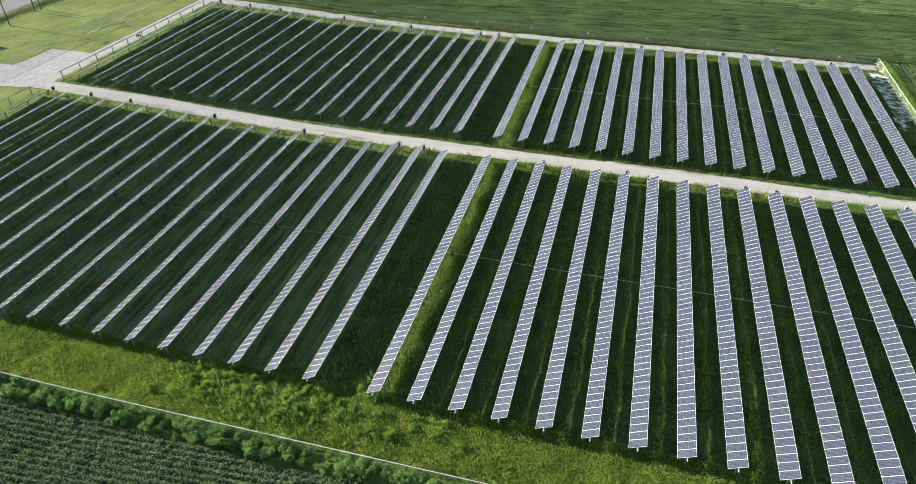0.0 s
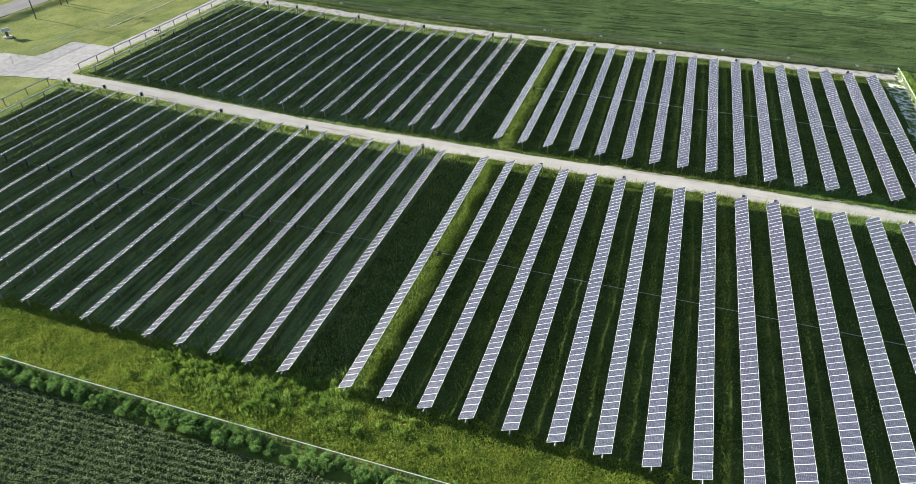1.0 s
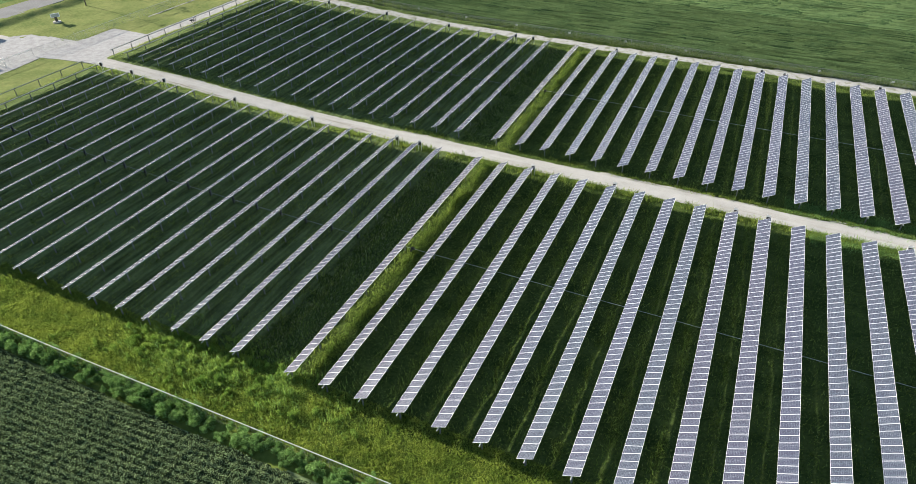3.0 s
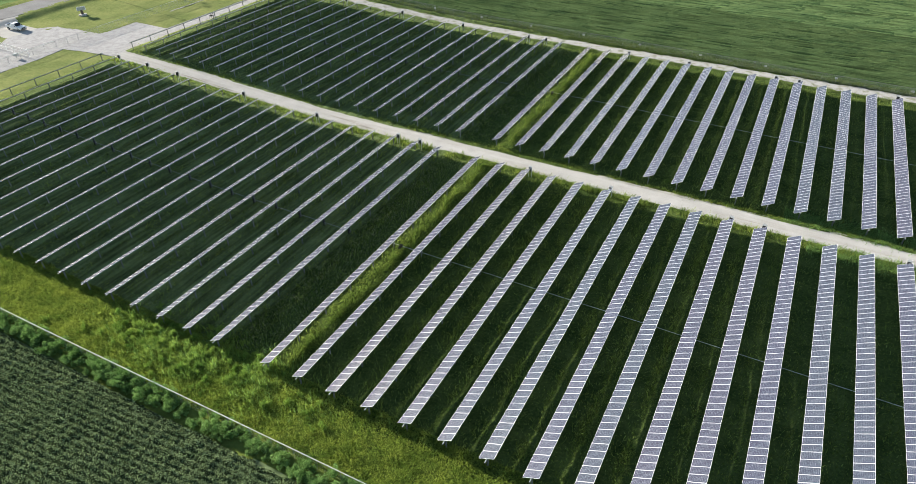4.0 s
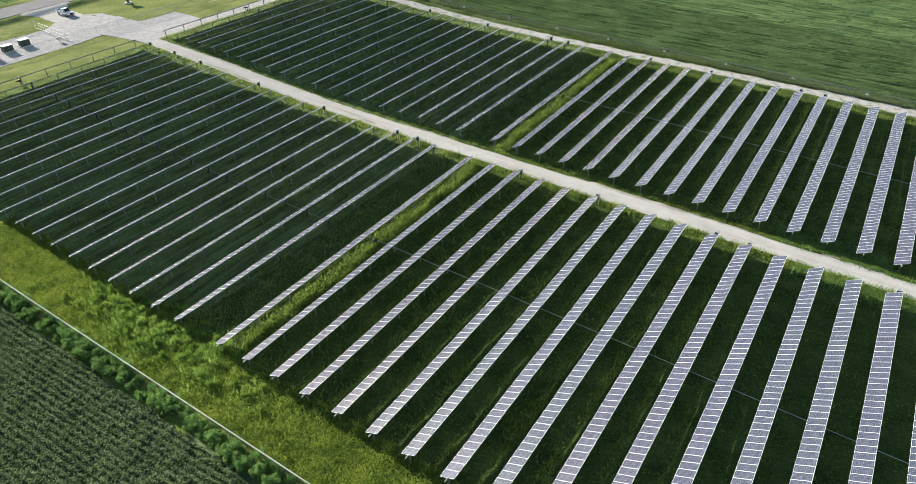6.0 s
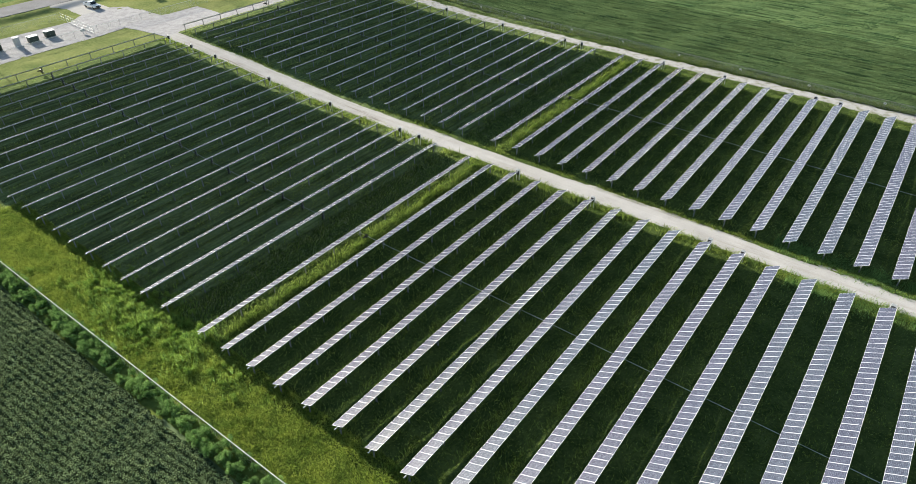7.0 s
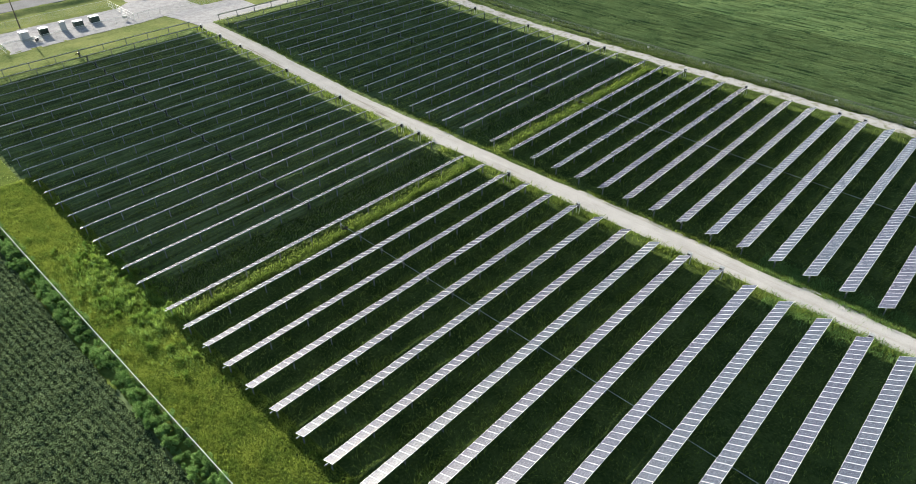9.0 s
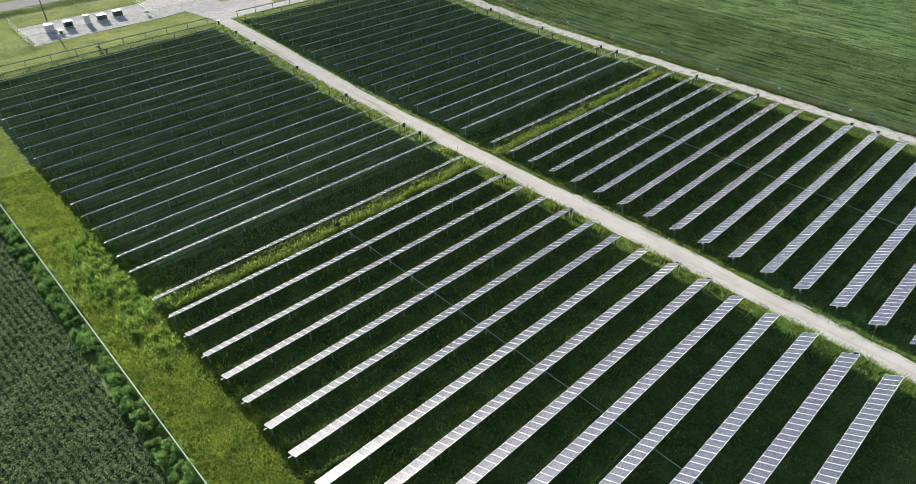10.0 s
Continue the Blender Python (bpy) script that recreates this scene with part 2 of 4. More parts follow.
nt.links.new(b.outputs[0], dusty.inputs[1])
nt.links.new(haze_coat.outputs[0], dusty.inputs[2])
glazed = nt.nodes.new("ShaderNodeMixShader")
glance = nt.nodes.new("ShaderNodeFresnel")
glance.inputs["IOR"].default_value = 1.45
nt.links.new(math_node(nt, "MULTIPLY", glance.outputs[0], 0.69), glazed.inputs[0])
nt.links.new(dusty.outputs[0], glazed.inputs[1])
nt.links.new(sheen.outputs[0], glazed.inputs[2])
nt.links.new(glazed.outputs[0], nt.nodes["Material Output"].inputs["Surface"])

# woven wire: an open diamond net
WIRE, nt, b = material("chain_link", 0.5)
b.inputs["Base Color"].default_value, b.inputs["Metallic"].default_value = (0.36, 0.38, 0.33, 1), 0.0
pos = nt.nodes.new("ShaderNodeSeparateXYZ")
nt.links.new(nt.nodes.new("ShaderNodeTexCoord").outputs["Object"], pos.inputs[0])
along = math_node(nt, "ADD", pos.outputs[0], pos.outputs[1])


def wire_lines(sign):
    u = math_node(nt, "FRACT", math_node(nt, "ADD", math_node(nt, "DIVIDE", math_node(nt, "ADD", along, math_node(nt, "MULTIPLY", pos.outputs[2], sign)), 0.075), 900.0))
    return math_node(nt, "GREATER_THAN", u, 0.925)


hole = nt.nodes.new("ShaderNodeBsdfTransparent")
net = nt.nodes.new("ShaderNodeMixShader")
nt.links.new(math_node(nt, "MAXIMUM", wire_lines(1.0), wire_lines(-1.0)), net.inputs[0])
nt.links.new(hole.outputs[0], net.inputs[1])
nt.links.new(b.outputs[0], net.inputs[2])
nt.links.new(net.outputs[0], nt.nodes["Material Output"].inputs["Surface"])


# ---- mesh helpers ----
def mesh_from(name, verts, faces, mats, index=None):
    """A mesh from arrays: verts (n, 3), faces (m, 3 or 4)."""
    verts, faces = np.asarray(verts, np.float32), np.asarray(faces, np.int32)
    me = bpy.data.meshes.new(name)
    k = faces.shape[1]
    me.vertices.add(len(verts))
    me.vertices.foreach_set("co", verts.ravel())
    me.loops.add(faces.size)
    me.loops.foreach_set("vertex_index", faces.ravel())
    me.polygons.add(len(faces))
    me.polygons.foreach_set("loop_start", np.arange(0, faces.size, k, dtype=np.int32))
    for m in mats:
        me.materials.append(m)
    if index is not None:
        me.polygons.foreach_set("material_index", np.asarray(index, np.int32))
    me.update()
    me.validate()
    return me


def part(name, bm, mat, parent=None, label=""):
    """Links a bmesh as one mesh object, under a thing or a part."""
    me = bpy.data.meshes.new(name)
    bm.to_mesh(me)
    bm.free()
    for m in (mat if isinstance(mat, (list, tuple)) else [mat]):
        me.materials.append(m)
    ob = new(name, me)
    if parent is not None:
        ob.parent = parent
    if label:
        ob["label"] = label
    return ob


def box(bm, x0, y0, z0, x1, y1, z1, bevel=0.0, mat=0, turn=None):
    r = bmesh.ops.create_cube(bm, size=1.0)
    m = Matrix.LocRotScale(((x0 + x1) / 2, (y0 + y1) / 2, (z0 + z1) / 2), None, (x1 - x0, y1 - y0, z1 - z0))
    if turn is not None:
        m = turn @ m
    bmesh.ops.transform(bm, matrix=m, verts=r["verts"])
    faces = {f for v in r["verts"] for f in v.link_faces}
    for f in faces:
        f.material_index = mat
    if bevel:
        bmesh.ops.bevel(bm, geom=list({e for v in r["verts"] for e in v.link_edges}), offset=bevel, segments=1, affect="EDGES")
    return bm


def rod(bm, a, b_, r0, r1=None, sides=8, mat=0):
    """A round bar from a to b_."""
    a, b_ = Vector(a), Vector(b_)
    d = b_ - a
    r = bmesh.ops.create_cone(bm, cap_ends=True, segments=sides, radius1=r0, radius2=r0 if r1 is None else r1, depth=d.length)
    bmesh.ops.transform(bm, matrix=Matrix.Translation((a + b_) / 2) @ d.to_track_quat("Z", "Y").to_matrix().to_4x4(), verts=r["verts"])
    for f in {f for v in r["verts"] for f in v.link_faces}:
        f.material_index = mat
    return bm


def thing(name, x, y, z, label, category, group="", turn=0.0):
    ob = new(name)
    ob.empty_display_size = 0.2
    ob.matrix_basis = pose(x, y, z, 0, 0, turn)
    return tagged(ob, label, category, group)


# ---- ground: one sheet to the horizon ----
def stations(lo, hi, step, far):
    out = list(np.arange(lo, hi + step / 2, step))
    d, a, b_ = step, out[0], out[-1]
    low, high = [], []
    while a > -far:
        d *= 1.35
        a, b_ = a - d, b_ + d
        low.append(a), high.append(b_)
    return np.array(low[::-1] + out + high)


def inside(x, y, x0, y0, x1, y1):
    return (x > x0) & (x < x1) & (y > y0) & (y < y1)


gx, gy = stations(-166.0, 112.0, 0.62, 2500.0), stations(-12.0, 140.0, 0.55, 2500.0)
X, Y = np.meshgrid(gx, gy)
under = (inside(X, Y, -123.0, 59.9, 79, 63.9) | inside(X, Y, -105.0, 62, -101.4, 130) | inside(X, Y, -102.0, 126.3, 80, 130.6) | inside(X, Y, -116.5, 60, -102.0, 80.5)
         | inside(X, Y, -132.5, 18, -115.5, 68) | inside(X, Y, -160.0, -900, -150.0, 900) | inside(X, Y, -150.0, 56.5, -128.0, 64.5))
rough = 0.16 * (value_noise(X, Y, 1.6, 3, 2) - 0.5) + 0.30 * (value_noise(X, Y, 9.0, 11, 2) - 0.5)
Z = gz(X, Y) + np.where(under, -0.12, rough)
n, m_ = len(gx), len(gy)
idx = np.arange(n * m_).reshape(m_, n)
quads = np.stack([idx[:-1, :-1], idx[:-1, 1:], idx[1:, 1:], idx[1:, :-1]], -1).reshape(-1, 4)
cx, cy = (X[:-1, :-1] + X[1:, 1:]).ravel() / 2, (Y[:-1, :-1] + Y[1:, 1:]).ravel() / 2
crop_here = ((cy < fence_y(cx) - 2.5) & (cx > -138.0)) | ((cy > 133.6 - 0.03 * np.maximum(cx, -30)) & (cx > -102.0)) | (cx > 81.5)
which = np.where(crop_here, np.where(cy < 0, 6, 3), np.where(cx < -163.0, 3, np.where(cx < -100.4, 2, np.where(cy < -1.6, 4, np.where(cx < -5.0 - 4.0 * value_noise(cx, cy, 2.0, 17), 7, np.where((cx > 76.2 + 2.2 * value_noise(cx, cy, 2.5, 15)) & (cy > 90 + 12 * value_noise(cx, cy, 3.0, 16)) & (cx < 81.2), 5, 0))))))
ground = new("ground", mesh_from("ground", np.stack([X.ravel(), Y.ravel(), Z.ravel()], 1), quads, [GRASS, SOIL, LAWN, CROP_FAR, TURF, THIN, CROP, HAZED_TURF], which))
tagged(ground, "green grass and weeds on gently rising farmland", "ground", kind="structure")


# ---- roads ----
def strip(name, mat, x0, x1, low, high, label, lift=0.03, step=0.7, ragged=0.35, seed=5):
    """A road along x whose two ragged edges are low(x) and high(x)."""
    xs = np.arange(x0, x1 + step, step)
    lo = np.array([low(x) for x in xs]) + ragged * (value_noise(xs, xs * 0, 2.0, seed) - 0.5) * 2
    hi = np.array([high(x) for x in xs]) + ragged * (value_noise(xs, xs * 0, 2.0, seed + 7) - 0.5) * 2
    k = 5
    verts = np.array([(x, a + (b_ - a) * j / (k - 1), gz(x) + lift - (0.10 if j in (0, k - 1) else 0)) for x, a, b_ in zip(xs, lo, hi) for j in range(k)])
    faces = [(i * k + j, (i + 1) * k + j, (i + 1) * k + j + 1, i * k + j + 1) for i in range(len(xs) - 1) for j in range(k - 1)]
    return tagged(new(name, mesh_from(name, verts, faces, [mat])), label, "road", kind="structure")


def patch(name, mat, outline, label, lift=0.03, ragged=0.25, category="road", seed=2):
    """A flat area with a ragged outline, at the ground's height."""
    pts = []
    for (ax, ay), (bx, by) in zip(outline, outline[1:] + outline[:1]):
        k = max(1, int(math.hypot(bx - ax, by - ay) / 0.8))
        for i in range(k):
            x, y = ax + (bx - ax) * i / k, ay + (by - ay) * i / k
            pts.append((x + ragged * 2 * (float(value_noise(x, y, 1.5, seed)) - 0.5), y + ragged * 2 * (float(value_noise(x, y, 1.5, seed + 9)) - 0.5)))
    bm = bmesh.new()
    vs = [bm.verts.new((x, y, float(gz(x)) + lift)) for x, y in pts]
    es = [bm.edges.new((vs[i], vs[(i + 1) % len(vs)])) for i in range(len(vs))]
    bmesh.ops.triangle_fill(bm, use_beauty=True, edges=es, normal=(0, 0, 1))
    for f in bm.faces:
        if f.normal.z < 0:
            f.normal_flip()
    skirt = bmesh.ops.extrude_edge_only(bm, edges=[e for e in bm.edges if e.is_boundary])
    bmesh.ops.translate(bm, vec=(0, 0, -0.2), verts=[v for v in skirt["geom"] if isinstance(v, bmesh.types.BMVert)])
    return tagged(part(name, bm, mat), label, category, kind="structure")


strip("road_service", GRAVEL, -101.0, 80, lambda x: 59.3, lambda x: 64.3 + 0.8 * smooth((-20 - x) / 60), "pale gravel service road between the two panel fields", ragged=0.5)
strip("road_far", WORN, -102.0, 80, lambda x: 125.5, lambda x: 129.9, "pale worn gravel track along the far fence", seed=31, ragged=0.8)
patch("road_west", YARDSTONE, [(-105.2, 80.8), (-117.0, 81.2), (-117.5, 69.5), (-117.0, 57.2), (-110.0, 58.6), (-100.6, 60.0), (-100.6, 131.0), (-105.0, 131.0), (-105.0, 95.0)],
      "pale gravel yard and lane beside the panel field", 0.034)
patch("road_entrance", YARDSTONE, [(-117.0, 57.2), (-117.5, 69.5), (-132.3, 68.8), (-136.0, 64.8), (-136.0, 56.0), (-132.3, 51.0), (-133.4, 17.0), (-114.0, 16.8), (-114.8, 36.0), (-114.6, 50.0), (-115.6, 57.0)],
      "pale gravel entrance and equipment yard", 0.04)
strip("road_driveway", CONCRETE, -149.5, -135.6, lambda x: 56.0 - 4.0 * smooth((-144.5 - x) / 5), lambda x: 64.8 + 4.0 * smooth((-144.5 - x) / 5),
      "light concrete driveway apron", 0.05, 0.7, 0.05)
patch("road_asphalt", ASPHALT, [(-149.0, -300.0), (-149.0, 400.0), (-158.4, 400.0), (-158.4, -300.0)], "grey asphalt country road", 0.05, 0.0)

patch("worn_path", WORN, [(-116.5, 80.4), (-115.9, 80.4), (-115.9, 100.0), (-115.6, 126.0), (-116.0, 126.0), (-116.4, 100.0)], "worn sandy strip in the mown grass", 0.03, 0.3, "path", 14)

# ---- tracker rows ----
def panel_mesh():
    """One framed panel: 1.98 m across the row, 0.99 m along it."""
    bm = bmesh.new()
    a, b_, h, w = 0.99, 0.503, 0.04, 0.017
    rings = [[(s * x, t * y, z) for s, t in ((-1, -1), (1, -1), (1, 1), (-1, 1))]
             for x, y, z in ((a, b_, 0), (a, b_, h), (a - w, b_ - w, h), (a - w, b_ - w, h - 0.006))]
    vs = [[bm.verts.new(p) for p in r] for r in rings]
    for lo, hi in zip(vs, vs[1:]):
        for i in range(4):
            bm.faces.new((lo[i], lo[(i + 1) % 4], hi[(i + 1) % 4], hi[i]))
    bm.faces.new(vs[3]).material_index = 1
    bm.faces.new(vs[0][::-1]).material_index = 2
    me = bpy.data.meshes.new("solar_panel")
    bm.to_mesh(me)
    bm.free()
    for m in (FRAME, CELLS, BACK):
        me.materials.append(m)
    return me


def tracker_row(step):
    length = MODULES * step
    row = thing("tracker_row", 0, 0, 0, "single-axis tracker row of framed dark blue solar panels on steel posts", "solar panels", "tracker rows")
    bm = rod(bmesh.new(), (0, -0.45, 0), (0, length + 0.25, 0), 0.065, sides=8)
    tube = part("torque_tube", bm, STEEL, row)
    tube.location = (0, 0, TUBE)
    me = panel_mesh()
    for i in range(MODULES):
        ob = new("solar_panel", me)
        ob.parent = tube
        ob.location = (0, (i + 0.5) * step, 0.09)
    post_mesh = None
    for i in range(11):
        if post_mesh is None:
            bm = box(bmesh.new(), -0.08, -0.005, -0.9, 0.08, 0.005, TUBE - 0.06)
            box(bm, -0.085, -0.06, -0.9, -0.075, 0.06, TUBE - 0.06)
            box(bm, 0.075, -0.06, -0.9, 0.085, 0.06, TUBE - 0.06)
            box(bm, -0.1, -0.05, TUBE - 0.14, 0.1, 0.05, TUBE + 0.09)
            ob = part("post", bm, POST, row)
            post_mesh = ob.data
        else:
            ob = new("post", post_mesh)
            ob.parent = row
        ob.location = (0, 0.35 + i * (length - 0.7) / 10, 0)
    return row


EAST = [i * PITCH for i in range(16)]
WEST = [-8.17 - i * PITCH + (0.05 * (i - 12) ** 1.5 if i > 12 else 0.0) for i in range(20)]
NEAR = [x + min(0.5, 0.0112 * max(0.0, x - 14.7)) for x in EAST]     # the near rows fan out a little to the east
places = [(x, -0.15 + 0.0011 * x) for x in NEAR + WEST] + [(x + (0.04 + 0.0043 * x if x > -4 else 0.25), 65.32) for x in EAST + WEST]
rng = random.Random(7)


def tilt(x, y):
    if x > -4:
        return TILT_EAST - (0.7 if y > 60 else 0.0) + 2.6 * float(smooth((x - 40) / 15))
    return TILT_WEST - 7.2 * float(smooth((-26 - x) / 55)) + (2.6 if x < -99 else 0.0)


def fan(x, far_field):
    """Turn of a row, in degrees: the rows are not quite parallel."""
    if far_field:
        return 0.3 if x > -4 else 0.0
    return math.degrees(max(0.0, min(0.5, 0.0112 * (x - 14.7)) - 0.1) / ROW)


BATCHES = [(1.06, 0.98, 1.04, 1), (0.98, 1.0, 1.05, 1), (0.92, 1.02, 1.0, 1), (1.02, 1.0, 1.08, 1)]    # violet, blue and greyer cells
rows_of = {}
for x, y in places:
    far_field = y > 60
    up = float(swell(x, 0.0 if y < 60 else 65.3))
    spot = pose(x, y, float(gz(x)) + up, -math.degrees(up / ROW), 0, fan(x, far_field))
    if far_field not in rows_of:
        row = rows_of[far_field] = tracker_row(FAR_STEP if far_field else NEAR_STEP)
        row.matrix_basis = spot
    else:
        row = copy_thing(rows_of[far_field], spot)
    for ob in row.children:
        if ob.name.startswith("torque_tube"):
            ob.rotation_euler = (0, radians(-tilt(x, y) + rng.gauss(0, 0.7)), 0)
            sag = rng.uniform(0, 6)
            batch = rng.choice(BATCHES)
            for k, panel in enumerate(ob.children):     # no two panels are clamped quite alike
                panel.color = batch
                panel.rotation_euler = (radians(rng.gauss(0, 0.25)), radians(rng.gauss(0, 0.22) + 0.5 * math.sin(sag + 0.11 * k)), 0)


# ---- fences ----
def fence(name, ax, ay, bx, by, tall, label, step=3.0, rail=None):
    """A chain-link fence between two corners: posts, top rail and net follow the ground."""
    f = thing(name, ax, ay, 0, label, "fence")
    d = math.hypot(bx - ax, by - ay)
    k = max(2, int(round(d / step)))
    pts = [Vector(((bx - ax) * i / k, (by - ay) * i / k, float(gz(ax + (bx - ax) * i / k)))) for i in range(k + 1)]
    me = None
    for i, p in enumerate(pts):
        if me is None:
            ob = part("post", rod(bmesh.new(), (0, 0, -0.3), (0, 0, tall + 0.03), 0.028, sides=6), POST, f)
            me = ob.data
        else:
            ob = new("post", me)
            ob.parent = f
        ob.location = p
    for p, q in zip(pts, pts[1:]):
        part("top_rail", rod(bmesh.new(), p + Vector((0, 0, tall)), q + Vector((0, 0, tall)), 0.036, sides=6), rail or RAIL, f)
    bm = bmesh.new()
    for p, q in zip(pts, pts[1:]):
        vs = [bm.verts.new(v) for v in (p + Vector((0, 0, 0.03)), q + Vector((0, 0, 0.03)), q + Vector((0, 0, tall)), p + Vector((0, 0, tall)))]
        bm.faces.new(vs)
    part("wire_net", bm, WIRE, f)
    return f


RAIL = plain("bright_rail", (0.74, 0.77, 0.73), 0.5, 0.0, 0.12)
fence("fence", -116.0, -10.2, 80.4, fence_y(80.4), 1.75, "galvanised chain-link fence between grass and crop field")
fence("fence", 80.4, fence_y(80.4), 80.4, 129.2, 1.9, "galvanised chain-link fence on the field's east side")
fence("fence", -117.5, 132.5, -30.0, 132.5, 1.9, "galvanised chain-link fence in front of the far crop", rail=POST)
fence("fence", -30.0, 132.5, 80.4, 129.2, 1.9, "galvanised chain-link fence with small white signs", rail=POST)
fence("fence", -116.0, -10.2, -115.6, 17.0, 1.9, "galvanised chain-link fence on mown grass")
fence("fence", -117.6, 17.0, -117.6, 57.2, 1.9, "galvanised chain-link fence beside the equipment yard")
fence("fence", -117.6, 69.6, -117.5, 132.5, 1.9, "galvanised chain-link fence on mown grass")
fence("fence", -135.6, 17.0, -135.8, 50.0, 1.9, "galvanised chain-link fence behind the equipment yard")


def yard_gate(ax, ay, bx, by, label, tall=1.9, mat=None, rails=2):
    g = thing("metal_gate", ax, ay, float(gz(ax)), label, "gate")
    d = Vector((bx - ax, by - ay, 0))
    n = d.normalized()
    k = max(2, int(d.length / 3.0))
    for i in range(k + 1):
        p = d * (i / k)
        part("gate_post", rod(bmesh.new(), p + Vector((0, 0, -0.2)), p + Vector((0, 0, tall + (0.4 if i in (0, k) else 0))), 0.034 if rails else 0.03), mat or STEEL, g)
    for h in ([tall, 0.25, 1.1][:rails + 1] if rails else [tall]):
        part("gate_rail", rod(bmesh.new(), Vector((0, 0, h)), d + Vector((0, 0, h)), 0.024 if rails else 0.016), mat or STEEL, g)
    bm = bmesh.new()
    bm.faces.new([bm.verts.new(v) for v in (Vector((0, 0, 0.1)), d + Vector((0, 0, 0.1)), d + Vector((0, 0, tall)), Vector((0, 0, tall)))])
    part("wire_net", bm, WIRE, g)
    return g


yard_gate(-117.6, 50.0, -135.8, 50.4, "pale sliding gate of tube and wire net", 1.9, RAIL)
yard_gate(-116.0, 16.8, -135.4, 17.0, "pale sliding gate of tube and wire net", 1.9, RAIL)
yard_gate(-117.6, 57.4, -117.6, 63.4, "closed double gate of steel tube and wire net", 1.9, rails=0)
yard_gate(-117.6, 63.6, -117.6, 69.4, "closed double gate of steel tube and wire net", 1.9, rails=0)

for x in [-66.7 + 15.4 * i for i in range(10)]:
    y = far_fence_y(x) - 0.06
    sg = thing("fence_sign", x, y, float(gz(x)) + 1.25, "small white warning sign on the fence", "sign", "fence signs")
    part("plate", box(bmesh.new(), -0.3, -0.012, -0.2, 0.3, 0.012, 0.2, 0.004), WHITE, sg)
    part("printed_bar", box(bmesh.new(), -0.2, -0.018, -0.03, 0.2, -0.0125, 0.06), BOX_DARK, sg)
for y in (123.1, 108.1, 93.0):
    sg = thing("fence_sign", 80.34, y, 1.25, "small white warning sign on the fence", "sign", "fence signs", 90)
    part("plate", box(bmesh.new(), -0.3, -0.012, -0.2, 0.3, 0.012, 0.2, 0.004), WHITE, sg)
    part("printed_bar", box(bmesh.new(), -0.2, 0.0125, -0.03, 0.2, 0.018, 0.06), BOX_DARK, sg)


# ---- drive lines that turn the rows, and inverter stands at the row ends ----
def drive_line(xs, y, motor_x, finish):
    lo, hi = min(xs + [motor_x]), max(xs + [motor_x])
    d = thing("drive_line", motor_x, y, 0, "long steel drive shaft with gearboxes under the panel rows", "drive shaft", "drive lines")
    marks = sorted(set([motor_x] + xs))
    for a, b_ in zip(marks, marks[1:]):
        part("shaft", rod(bmesh.new(), (a - motor_x, 0, float(gz(a, y)) + 0.75), (b_ - motor_x, 0, float(gz(b_, y)) + 0.75), 0.03 if finish is SHAFT else 0.04, sides=6), finish, d)
    z = float(gz(motor_x, y))
    bm = box(bmesh.new(), -0.25, -0.2, z + 0.55, 0.25, 0.2, z + 1.0, 0.04)
    rod(bm, (-0.15, 0, z - 0.2), (-0.15, 0, z + 0.6), 0.06)
    rod(bm, (0.0, -0.3, z + 0.8), (0.0, -0.75, z + 0.8), 0.14, sides=10)
    part("motor", bm, BOX_DARK, d)
    me = None
    for x in xs:
        if me is None:
            bm = box(bmesh.new(), -0.14, -0.14, 0.6, 0.14, 0.14, 0.92, 0.03)
            box(bm, -0.05, -0.05, 0.9, 0.05, 0.05, TUBE - 0.05)
            box(bm, -0.05, -0.12, -0.3, 0.05, -0.02, 0.62)
            ob = part("gearbox", bm, STEEL if finish is SHAFT else BOX_DARK, d)
            me = ob.data
        else:
            ob = new("gearbox", me)
            ob.parent = d
        ob.location = (x - motor_x, 0, float(gz(x, y)))


drive_line(NEAR, 28.6, 1.35, SHAFT)
drive_line(WEST, 28.3, WEST[-1] - 0.5, STEEL)
drive_line([x - 0.43 for x in EAST], 93.2, 0.9, SHAFT)
drive_line([x + 0.25 for x in WEST], 93.0, WEST[-1] - 0.5, STEEL)


